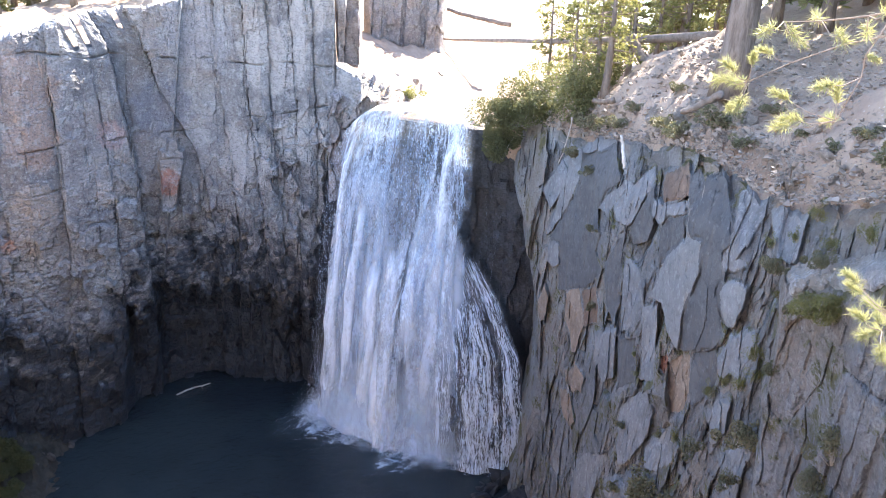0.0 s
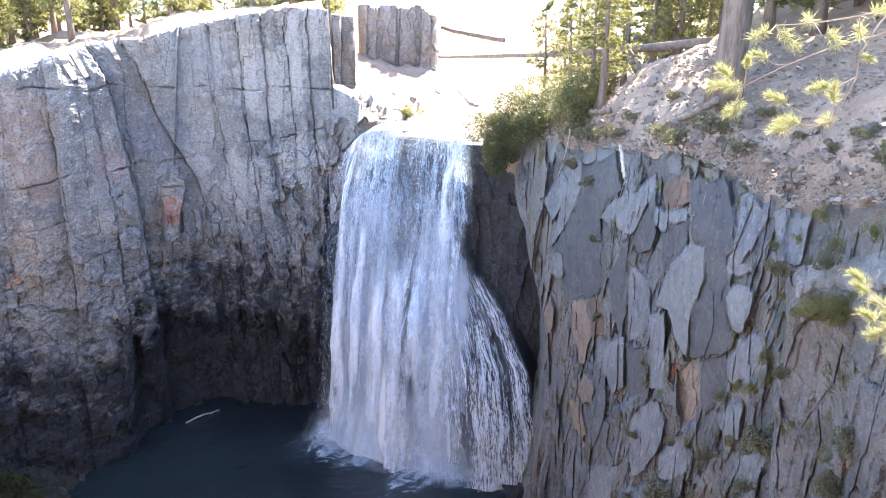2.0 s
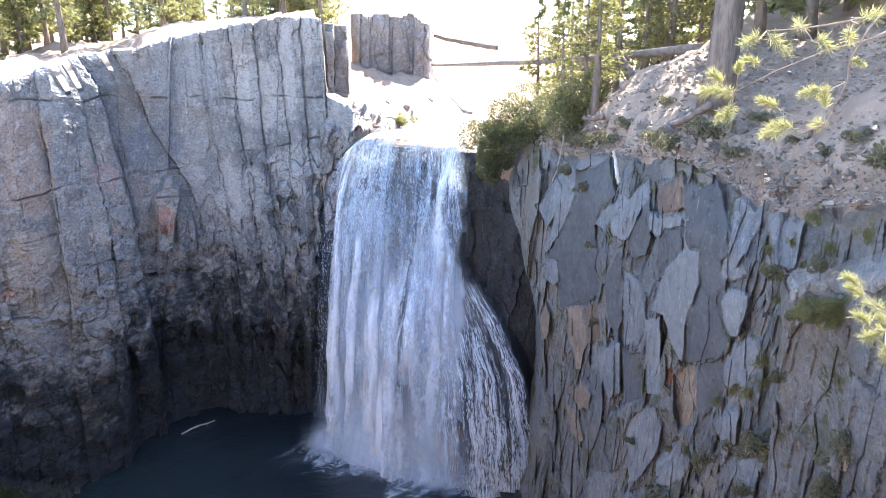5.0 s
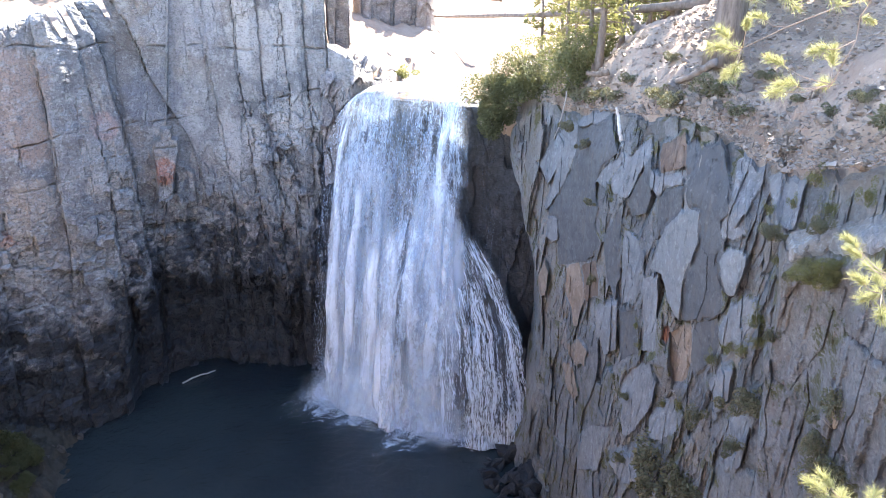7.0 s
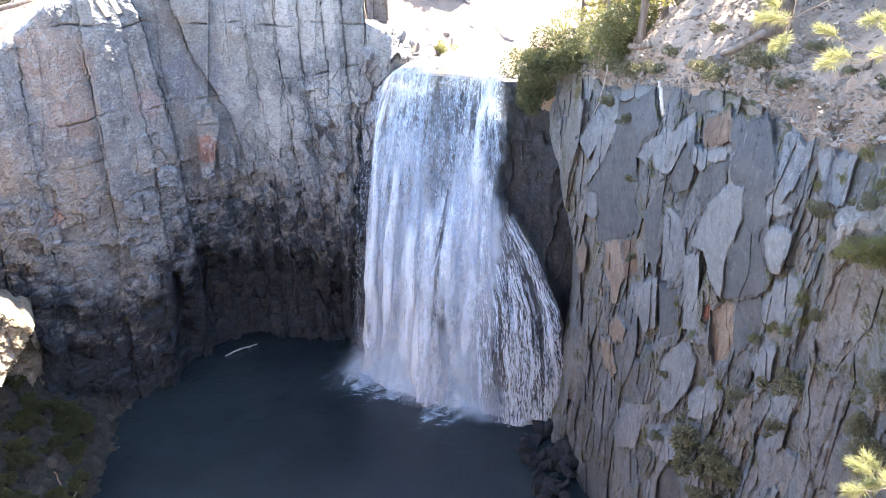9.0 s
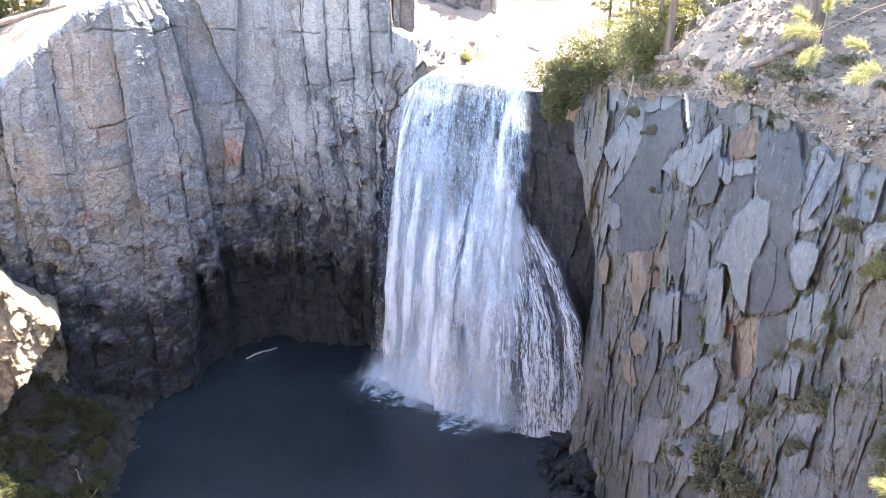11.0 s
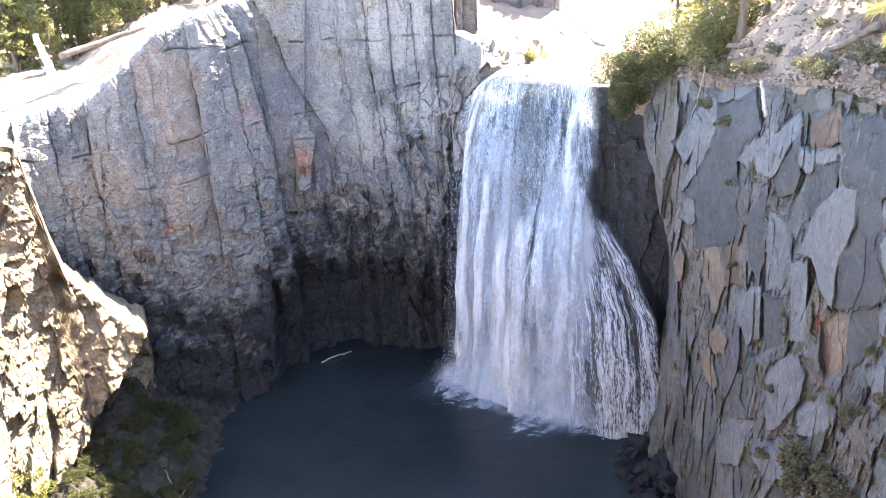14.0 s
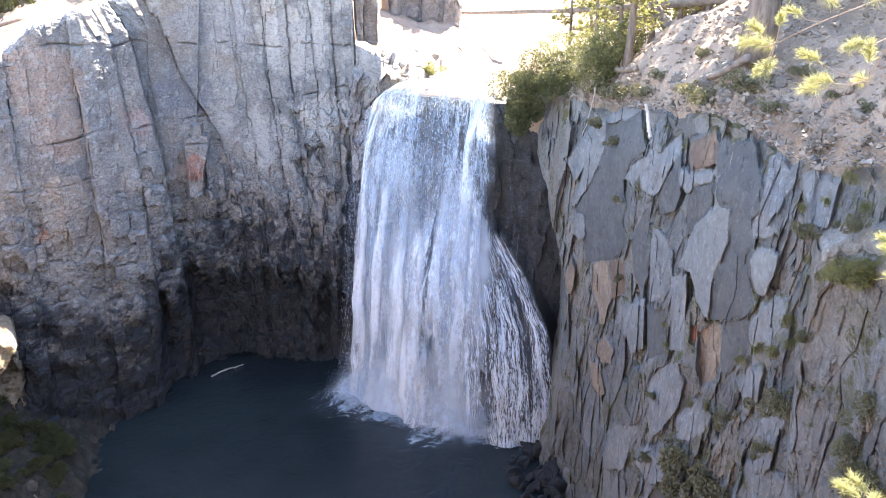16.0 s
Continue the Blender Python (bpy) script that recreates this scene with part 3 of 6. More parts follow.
    out = out + (0.10 + 0.3 * rough) * ((r[0] - 0.5) + 0.5 * (r[1] - 0.5) * du - 0.2 * np.exp(-(edge / 0.1) ** 2))
    _, q, qu, qv, qe = broken(s, z + 0.15 * smooth_noise(s * 1.5, z, 0, 62), 0.6, 0.28, 95)
    out = out + (0.04 + 0.24 * rough) * ((q[0] - 0.5) + 0.8 * (q[1] - 0.5) * qu + 1.6 * (q[2] - 0.75) * qv)
    out = out + 0.09 * fbm(s / 1.5, z / 2.2, 0 * z, 70, 5)
    # the undercut: a ragged brow, then broken rock falling back to the water
    under = step(z + 2.4 * (r[1] - 0.5), arch + 1.0, arch - 3.5) * step(a, 27.5, 25.0)
    out = out - 2.0 * under - 1.6 * under * step(z, arch - 1, 3)
    # a dark ledge where a bed has fallen away
    bed = 17.4 + 0.14 * (a - 18.3) + 0.3 * smooth_noise(a * 0.9, 0, 0, 47)
    out = out - 0.9 * step(z, bed - 0.9, bed - 0.5) * step(z, bed + 0.1, bed - 0.05) * step(a, 18.0, 18.6) * step(a, 24.6, 24.0)
    # a knob of rock left standing in the slab
    da = (a - 21.6) * metre
    wide = np.interp(z, [20.6, 20.7, 23.5, 25.5, 26.5, 26.6, 27.6, 27.7], [0, 0.7, 0.85, 1.25, 1.15, 0.55, 0.45, 0])
    out = out + 2.2 * step(np.abs(da + 0.12 * (z - 24)) - wide, 0.12, -0.14)
    out = out + 0.8 * step(np.abs(da + 1.7) - 0.8, 0.2, 0) * step(z, 24.6 + 0.9 * (da + 1.0), 24.0 + 0.9 * (da + 1.0)) * step(z, 19, 20)
    # the wall leans back a little at the rim and swells above the undercut
    out = out + 1.2 * step(z, 34, 12) - 0.15 * step(z, top - 0.5, top + 0.1)
    far = dist - out
    zz = z + (rows[:, None] > 0.995) * 0.25 * (r[0] - 0.5)
    # the broken blocks at the rim lean to one side
    lean = 0.4 * np.clip(z - (top - 2.7), 0, 3) / metre * step(a, 22.9, 23.4) * step(a, 28.3, 27.7)
    p = polar(a + lean, far, zz)
    # over the rim, and back under the overhang
    rim = brink(az)
    crown = [polar(az + lean[-1], far[-1] + 0.4, zz[-1] + 0.15), polar(az + lean[-1], np.maximum(far[-1] + 0.7, rim + 0.9), zz[-1] + 0.25)]
    crown += [polar(az, rim + b, land(az, rim + b) + h) for b, h in ((2.2, 0.12), (6.5, -0.6))]
    p = np.concatenate([p, np.array(crown)])
    level = (z > 31.2 - 0.22 * (a - 9) * (a < 24) - 3.3 * (a >= 24)).astype(int) + (z > 22)
    ident = k * 10 + level
    ident = np.concatenate([ident] + [ident[-1:]] * 4)
    # height where the wall turns wet and black, raised where shade falls
    dark_line = np.interp(az, [7, 10, 13.5, 16, 22, 25.5, 27, 31, 34.7, 37, 41], [10, 10.5, 11.5, 12.8, 12.2, 10.8, 5.5, 7.0, 10.5, 13, 16])
    wet_shade = step(z, dark_line + 2.2, dark_line - 2.0)
    # darkening further up the wall: weaker skylight put into the colour
    wet_shade = np.maximum(wet_shade, 0.68 * step(z, dark_line + 10.5, dark_line + 2.0))
    wet_shade = wet_shade + 0.55 * (0.6 * q[0] + 0.4 * r[0] - 0.5) * step(z, dark_line + 12.0, dark_line + 5.0) * step(z, dark_line - 7.0, dark_line - 1.0)
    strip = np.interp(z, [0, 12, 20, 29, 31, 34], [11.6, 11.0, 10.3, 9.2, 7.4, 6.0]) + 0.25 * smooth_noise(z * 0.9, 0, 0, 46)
    wet_shade = np.maximum(wet_shade, 0.95 * step(a, strip + 0.25, strip - 0.2))
    pieces("rock_column", p, ident, ROCK_LEFT, thing, np.concatenate([wet_shade] + [wet_shade[-1:]] * 4))


left_cliff()


def left_buttress():
    """Broken rock that steps out into the sun past the pool's end."""
    thing = empty("left_buttress", "sunlit broken tan rock buttress at the foot of the cliff", "rock buttress", "structure")
    az = np.arange(35.0, 60, 0.09)
    rows = np.linspace(0, 1, 170)
    a, r = np.meshgrid(az, rows)
    top = np.interp(a, [35, 35.5, 35.8, 38.1, 40.4, 40.9, 41.2, 41.6, 43.1, 47, 60], [8, 12.5, 14.3, 16.4, 20.2, 22.5, 26, 30.2, 31, 31.5, 30]) + 0.35 * smooth_noise(a * 2.6, 0, 0, 181)
    z = -1 + (top + 1) * r
    dist = np.interp(a, [35, 36, 38, 41, 44, 50, 60], [59.5, 57.4, 57.2, 57.0, 54.6, 47, 40])
    s = a * 0.95
    k, q, du, dv, edge = broken(s + 0.25 * z, z, 1.7, 3.4, 182)
    out = 1.5 * (q[0] - 0.5) + 1.1 * (q[1] - 0.5) * du + 0.5 * (q[2] - 0.6) * dv - 0.3 * np.exp(-(edge / 0.06) ** 2)
    _, q, du, dv, edge = broken(s + 0.1 * smooth_noise(s * 3, z * 3, 0, 187), z, 0.9, 0.42, 184)
    out = out + 0.55 * (q[0] - 0.5) + 0.6 * (q[1] - 0.5) * du + 0.5 * (q[2] - 0.8) * dv + 0.12 * fbm(s * 2, z * 2, 0 * z, 186, 4)
    out = out + 0.30 * np.clip(np.minimum(top, 18) - z, 0, 9)
    # its foot is cut away towards the pool, shaping the shadow's edge in rock
    cut = np.interp(z, [0, 5, 8, 10, 12, 14], [47, 45, 42.6, 40.2, 38.0, 35.4]) + 0.5 * (q[2] - 0.5)
    out = out - 10 * step(a, cut + 0.5, cut - 0.3)
    far = dist - out
    p = polar(a, far, z)
    p = np.concatenate([p, [polar(az, far[-1] + 2.5, top[-1] + 0.3)], [polar(az, far[-1] + 9, top[-1] - 0.8)]])
    pieces("rock_block", p, np.concatenate([k, k[-1:], k[-1:]]), ROCK_SUNNY, thing)


left_buttress()


# ---- the near cliff ----
FACETS = []


def facet(outline, out, turn, lean, rock, label=""):
    """A flat broken face of the near cliff: outline (turn, height), how far it stands out, its turn along the wall and its lean back."""
    FACETS.append((np.array(outline), out, turn, lean, rock, label))


facet([(-10.81, 31.32), (-12.22, 31.77), (-13.41, 32.59), (-13.71, 31.50), (-14.08, 30.71), (-12.92, 29.37), (-12.53, 28.27), (-12.81, 26.86), (-12.61, 25.65), (-13.24, 24.70), (-12.31, 22.86), (-9.99, 21.18), (-9.67, 23.00), (-8.80, 24.45), (-9.54, 26.10), (-10.38, 28.08), (-10.79, 29.80)], 0.7, 0.1, -0.05, ROCK_SLATE, "smooth dark slab broken out of the cliff")
facet([(-10.89, 31.35), (-11.52, 32.17), (-12.95, 32.86), (-13.41, 32.59), (-12.22, 31.77)], 0.75, 0, 0.9, ROCK_PALE, "pale weathered cap")
facet([(-9.90, 31.47), (-10.81, 31.25), (-10.80, 29.61), (-10.29, 27.97), (-8.71, 24.40), (-8.51, 24.73), (-9.34, 27.47), (-9.61, 29.81)], 0.55, -0.7, 0.1, ROCK_PALE, "")
facet([(-7.75, 27.81), (-9.37, 30.13), (-9.90, 30.45), (-9.57, 28.58), (-8.73, 26.48), (-8.09, 27.37)], 0.25, -0.4, 0.3, ROCK_GREY, "")
facet([(-8.81, 24.24), (-9.61, 24.45), (-9.76, 23.05), (-9.36, 22.47), (-8.77, 22.68)], 0.75, -0.3, 0, ROCK_PALE, "")
facet([(-13.75, 29.17), (-14.98, 30.70), (-16.53, 31.91), (-16.76, 31.36), (-15.81, 29.86), (-15.08, 28.49), (-14.04, 28.43)], 0.75, 0.1, 0.35, ROCK_PALE, "pale sloping slab")
facet([(-12.52, 28.42), (-13.48, 29.82), (-14.39, 30.78), (-14.97, 30.76), (-13.75, 29.24), (-13.26, 28.37)], 0.5, -0.4, 0.2, ROCK_GREY, "")
facet([(-15.27, 28.39), (-15.95, 29.80), (-16.70, 31.13), (-17.00, 29.12), (-16.57, 28.03), (-15.62, 27.52)], 0.45, 0.5, 0, ROCK_SLATE, "")
facet([(-17.30, 31.28), (-17.50, 31.83), (-18.95, 32.64), (-19.35, 31.83), (-19.21, 31.24), (-17.52, 30.47)], 0.35, 0.1, 0, ROCK_BROWN, "brown squared block")
facet([(-16.78, 30.38), (-17.49, 30.31), (-19.32, 31.04), (-19.47, 30.52), (-17.93, 29.88), (-17.43, 29.26), (-16.77, 29.61)], 0.4, 0, 0.4, ROCK_PALE, "")
facet([(-17.49, 29.13), (-17.98, 29.83), (-19.53, 30.45), (-19.33, 29.29), (-18.64, 28.04), (-17.75, 27.16)], 0.3, 0.2, 0, ROCK_SLATE, "")
facet([(-19.25, 32.22), (-19.89, 32.53), (-20.36, 32.17), (-20.22, 31.33), (-19.49, 30.75)], 0.4, -0.1, 0, ROCK_SLATE, "")
facet([(-20.40, 32.44), (-21.81, 32.78), (-22.40, 31.68), (-22.76, 30.74), (-22.70, 29.83), (-22.27, 29.07), (-22.76, 28.15), (-22.84, 27.12), (-23.35, 25.95), (-22.83, 25.04), (-20.28, 23.74), (-20.06, 26.06), (-20.64, 27.72), (-20.65, 29.50), (-20.05, 29.41), (-19.55, 29.92), (-19.59, 30.63), (-20.33, 31.49)], 0.6, 0.15, -0.03, ROCK_SLATE, "tall smooth dark slab")
facet([(-19.28, 28.99), (-19.76, 29.35), (-20.68, 29.59), (-20.77, 28.04), (-20.13, 26.52), (-19.95, 25.56), (-20.19, 23.72), (-19.55, 24.03), (-19.04, 24.41), (-18.31, 25.45), (-17.31, 25.28), (-17.85, 26.64), (-18.38, 27.94)], 0.72, -0.35, 0.02, ROCK_SCAR, "pale fresh scar")
facet([(-22.62, 27.71), (-23.14, 28.47), (-23.86, 28.73), (-24.48, 28.54), (-24.46, 27.77), (-24.09, 26.70), (-23.45, 26.60), (-22.93, 27.14)], 0.65, -0.1, 0.1, ROCK_SCAR, "")
facet([(-23.97, 26.13), (-24.93, 26.84), (-25.65, 26.92), (-25.98, 25.92), (-25.35, 24.63), (-24.46, 24.64), (-23.66, 24.11), (-23.08, 24.61), (-23.64, 25.52)], 0.6, 0.1, 0.1, ROCK_PALE, "")
facet([(-22.44, 29.59), (-23.11, 30.11), (-23.78, 30.10), (-24.23, 29.47), (-23.48, 28.93), (-22.63, 28.96)], 0.4, 0, 0.1, ROCK_PALE, "")
facet([(-10.61, 21.25), (-11.62, 22.41), (-11.90, 21.71), (-12.36, 20.44), (-12.05, 19.18), (-11.87, 17.92), (-11.54, 17.64), (-11.34, 18.61), (-10.71, 19.40)], 0.3, -0.1, 0, ROCK_TAN, "tan fresh scar")
facet([(-11.91, 22.32), (-12.99, 23.42), (-13.40, 22.37), (-13.39, 21.22), (-12.47, 20.29), (-12.20, 21.52)], 0.12, 0.3, 0, ROCK_BROWN, "rusty scar")
facet([(-8.18, 17.37), (-8.37, 19.01), (-8.81, 20.47), (-9.16, 20.04), (-9.05, 18.05)], 0.5, -0.4, 0, ROCK_TAN, "")
facet([(-11.15, 15.65), (-12.18, 17.01), (-12.55, 15.90), (-12.04, 15.11), (-11.37, 15.24)], 0.5, -0.8, 0, ROCK_TAN, "")
facet([(-10.83, 13.93), (-11.49, 14.88), (-11.93, 13.36), (-12.24, 12.46), (-11.35, 12.66)], 0.4, -0.6, 0, ROCK_TAN, "")
facet([(-19.00, 22.83), (-19.41, 23.25), (-19.67, 22.69), (-19.38, 22.01), (-18.93, 22.22)], 0.5, 0, 0, ROCK_RED, "brick-red scar")
facet([(-19.48, 22.75), (-21.17, 24.05), (-21.52, 22.61), (-21.30, 20.91), (-20.29, 20.15), (-19.88, 21.08)], -0.25, -0.3, -0.1, ROCK_TAN, "tan hollow face")
facet([(-21.30, 24.11), (-23.06, 25.02), (-23.49, 23.81), (-23.19, 22.84), (-21.82, 21.53), (-21.34, 22.51)], -0.15, 0.3, -0.1, ROCK_SLATE, "")
facet([(-13.47, 25.39), (-14.78, 27.72), (-15.07, 23.69), (-14.82, 22.06), (-13.94, 23.04)], 0.4, 0.2, 0, ROCK_SLATE, "")
facet([(-15.07, 26.47), (-16.32, 26.31), (-16.96, 24.62), (-16.42, 22.93), (-15.45, 22.05)], 0.3, -0.3, 0, ROCK_GREY, "")
facet([(-13.42, 20.79), (-15.02, 21.99), (-15.31, 19.13), (-14.35, 18.23), (-13.55, 18.96)], 0.45, 0.25, 0, ROCK_GREY, "")
facet([(-15.30, 21.60), (-16.71, 22.41), (-16.96, 19.87), (-15.75, 18.62)], 0.1, 0.3, 0, ROCK_SLATE, "")
facet([(-16.92, 24.54), (-18.06, 25.17), (-18.56, 21.27), (-17.58, 20.49)], 0.55, -0.3, 0, ROCK_GREY, "")
facet([(-22.95, 32.08), (-24.05, 32.70), (-24.96, 32.51), (-24.88, 31.68), (-24.23, 30.58), (-23.45, 29.64), (-23.00, 30.79)], 0.35, 0.2, 0.15, ROCK_GREY, "")
facet([(-25.30, 31.83), (-26.78, 32.83), (-27.76, 32.26), (-27.39, 30.43), (-26.21, 30.30)], 0.3, -0.2, 0.1, ROCK_PALE, "")
facet([(-12.75, 9.03), (-12.80, 10.78), (-13.87, 12.88), (-15.54, 14.27), (-15.45, 13.19), (-14.91, 11.98), (-14.57, 10.38), (-12.83, 8.44)], 0.5, 0.3, 0.1, ROCK_GREY, "")
facet([(-17.02, 8.96), (-16.87, 10.33), (-17.30, 11.59), (-18.26, 12.79), (-18.78, 12.19), (-19.16, 10.95), (-17.10, 8.54)], -0.35, 0.1, -0.1, ROCK_SLATE, "dark hollow face")
facet([(-15.76, 7.07), (-16.01, 9.60), (-16.81, 11.88), (-18.16, 13.03), (-17.29, 11.66), (-16.67, 9.91), (-16.76, 8.19)], 0.6, -0.4, 0.2, ROCK_PALE, "")
facet([(-15.55, 12.27), (-16.39, 13.58), (-18.28, 13.75), (-18.15, 13.06), (-16.94, 12.02)], 0.65, 0, 0.5, ROCK_PALE, "")
facet([(-16.17, 15.41), (-16.14, 17.28), (-16.70, 18.80), (-18.16, 20.05), (-18.85, 19.39), (-18.60, 17.83), (-17.55, 15.75), (-16.59, 14.78)], 0.5, -0.15, 0.15, ROCK_GREY, "")
facet([(-18.69, 17.15), (-20.47, 19.65), (-20.97, 18.23), (-19.87, 16.84), (-18.68, 16.29)], 0.35, 0.1, 0.2, ROCK_GREY, "")
facet([(-23.19, 21.98), (-23.84, 23.07), (-24.66, 23.35), (-24.66, 21.99), (-23.90, 20.94)], 0.6, -0.2, 0.1, ROCK_PALE, "")
facet([(-24.70, 21.03), (-26.00, 21.86), (-26.93, 22.14), (-26.60, 20.93), (-26.34, 19.59), (-25.38, 18.95)], 0.5, 0.1, 0.1, ROCK_GREY, "")
facet([(-11.94, 17.11), (-12.81, 17.01), (-12.72, 15.80), (-11.88, 15.48)], 0.5, -0.5, 0, ROCK_TAN, "")
facet([(-11.15, 14.30), (-11.77, 14.71), (-12.35, 13.36), (-12.04, 12.48), (-11.42, 12.78)], 0.5, -0.5, 0, ROCK_TAN, "")
facet([(-19.45, 13.74), (-20.74, 14.31), (-20.90, 12.60), (-19.83, 11.59)], 0.4, 0.1, 0.1, ROCK_GREY, "")


def inside(outline, a, z, metre):
    """Distance in metres to an outline, positive within it."""
    x, y = a * metre, z
    px, py = outline[:, 0] * metre, outline[:, 1]
    best, within = np.full(a.shape, 1e9), np.zeros(a.shape, bool)
    for k in range(len(px)):
        x0, y0, x1, y1 = px[k - 1], py[k - 1], px[k], py[k]
        t = np.clip(((x - x0) * (x1 - x0) + (y - y0) * (y1 - y0)) / ((x1 - x0) ** 2 + (y1 - y0) ** 2), 0, 1)
        best = np.minimum(best, np.hypot(x - x0 - t * (x1 - x0), y - y0 - t * (y1 - y0)))
        within ^= ((y0 > y) != (y1 > y)) & (x < (x1 - x0) * (y - y0) / (y1 - y0 + 1e-12) + x0)
    return np.where(within, best, -best)


def right_cliff():
    thing = empty("right_cliff", "broken grey lava cliff with pale fresh scars and moss in its cracks", "cliff", "structure")
    az = np.arange(-38, -4.6, 0.055)
    rows = np.linspace(0, 1, 540)
    top = np.interp(az, RIGHT_AZ, RIGHT_Z)
    a = np.broadcast_to(az, (len(rows), len(az)))
    # blocks gone from the rim
    top = top - 0.2 + 0.4 * smooth_noise(az * 0.7, 0, 0, 300) + 0.2 * smooth_noise(az * 2, 0, 0, 302)
    z = -2 + (top + 2) * rows[:, None]
    dist = np.interp(a, RIGHT_AZ, RIGHT_DIST)
    # distance along the wall
    run = np.concatenate([[0], np.cumsum(np.hypot(*np.diff(polar(az, dist[0], 0 * az)[:, :2], axis=0).T))])
    s = np.broadcast_to(run, a.shape)
    warp = 0.5 * smooth_noise(s / 3, z / 5, 0, 201) + 0.16 * z
    ident, r, du, dv, edge = broken(s + warp, z + 0.2 * s, 2.6, 7.5, 200)
    big = 1.0 * (r[0] - 0.5) + 0.9 * (r[1] - 0.5) * du + 0.08 * (r[2] - 0.4) * dv - 0.10 * np.exp(-(edge / 0.03) ** 2)
    _, r2, du2, dv2, edge2 = broken(s + 0.6 * warp, z - 0.4 * s, 1.1, 4.4, 230)
    mid = 0.5 * (r2[0] - 0.5) + 0.9 * (r2[1] - 0.5) * du2 + 0.15 * (r2[2] - 0.4) * dv2 - 0.10 * np.exp(-(edge2 / 0.05) ** 2)
    _, r3, du3, dv3, edge3 = broken(s + 0.3 * z + 0.15 * smooth_noise(s * 2, z, 0, 6), z + 0.2 * smooth_noise(s * 2, z * 2, 0, 5), 0.32, 1.5, 260)
    small = 0.26 * (r3[0] - 0.5) + 0.7 * (r3[1] - 0.5) * du3 + 0.16 * (r3[2] - 0.4) * dv3
    calm = 0.25 + 0.75 * step(smooth_noise(s / 3, z / 5, 0, 270), -0.25, 0.35)
    out = big + mid * (0.5 + 0.5 * calm) + calm * small + 0.10 * fbm(s * 1.3, z * 1.1, 0 * z, 280, 5)
    # foot set back towards the fall, spreading lower down nearer the overlook
    side = np.interp(z, [0, 6, 12, 18, 22, 26, 32], [-6.9, -7.9, -8.6, -8.3, -7.0, -6.1, -5.8]) + 0.25 * smooth_noise(z * 0.5, 0, 0, 290) + 0.12 * smooth_noise(z * 2, 0, 0, 291)
    swell = 1.5 * step(z, 24, 4) * step(a, -10, -16)
    setback = 1.9 * step(z, top - 3.2, top + 0.4) ** 1.5
    out = out + swell - setback
    high = step(z, top - 9, top - 4)
    out = out * (1 - high) + high * np.maximum(out, -1.0 - 0.5 * r2[0])
    # the flat faces, each broken to its own plane
    own_rock = {}
    for n, (outline, proud, turn, lean, rock, label) in enumerate(FACETS):
        c0, c1 = np.searchsorted(az, [outline[:, 0].min() - 0.4, outline[:, 0].max() + 0.4])
        r0, r1 = np.searchsorted(z[:, (c0 + c1) // 2], [outline[:, 1].min() - 0.5, outline[:, 1].max() + 0.5])
        box = np.s_[r0:r1, c0:c1]
        if r1 - r0 < 2 or c1 - c0 < 2:
            continue
        mid_a, mid_z = outline.mean(0)
        metre = float(np.radians(1) * np.interp(mid_a, RIGHT_AZ, RIGHT_DIST))
        aa, zz = a[box], z[box]
        d = inside(outline, aa, zz, metre) + 0.06 * smooth_noise(aa * 1.6, zz * 1.1, 0, 601) + 0.03 * smooth_noise(aa * 4, zz * 2.8, 0, 602)
        plane = 0.7 * proud + 0.1 + (swell - setback)[box] * 0.8 + turn * 0.5 * metre * (aa - mid_a) - lean * (zz - mid_z)
        plane = plane + 0.05 * fbm(aa * 2, zz * 0.9, 0 * zz, 610 + n, 3) + (0.12 if rock in (ROCK_SLATE, ROCK_SCAR) else 0.45) * (mid + 0.7 * small)[box]
        plane = plane - 0.10 * np.exp(-(np.maximum(d, 0) / 0.06) ** 2) * (0.5 + 0.5 * smooth_noise(aa * 3, zz * 2, 0, 613))
        w = step(d, -0.11, 0.03)
        out[box] = out[box] * (1 - w) + plane * w - 0.16 * np.exp(-((d + 0.15) / 0.08) ** 2) * (0.1 + 0.9 * step(smooth_noise(aa * 3, zz * 1.5, 0, 611), -0.2, 0.4))
        ident = ident.copy()
        ident[box] = np.where(d > 0, 90000000 + n, ident[box])
        own_rock[90000000 + n] = (rock, label)
    out = out - 15 * step(a, side - 0.2, side + 0.9)
    far = dist - out
    p = polar(a, far, z)
    rest = np.minimum(far[-1], brink(az) + 3)
    p = np.concatenate([p, [polar(az, rest + 0.4, top + 0.2)]])
    pieces("rock_block", p, np.concatenate([ident, ident[-1:]]), ROCK_RIGHT, thing, own_rock=own_rock)
    # stony soil that runs down to the rim
    v = np.linspace(0, 1, 26)[:, None]
    smooth = np.convolve(np.pad(rest, 12, mode="edge"), np.ones(25) / 25, mode="valid")
    at = (np.maximum(rest, smooth) + 0.2) * (1 - v) + (brink(az) + 5.2) * v
    up = land(az + 0 * v, np.maximum(at, brink(az) + 0.1)) + 0.22 - 0.9 * v ** 4
    up = up * step(v, 0.0, 0.6) + (top + 0.1) * (1 - step(v, 0.0, 0.6))
    q = polar(az + 0 * v, at, up)
    q[..., 2] += (0.35 * fbm(q[..., 0] / 1.3, q[..., 1] / 1.3, 0 * up, 296, 3) + 0.12 * fbm(q[..., 0] * 2.5, q[..., 1] * 2.5, 0 * up, 297, 3)) * step(v, 0, 0.15) * step(v, 1.05, 0.8)
    q = q[:, az < -6.6]
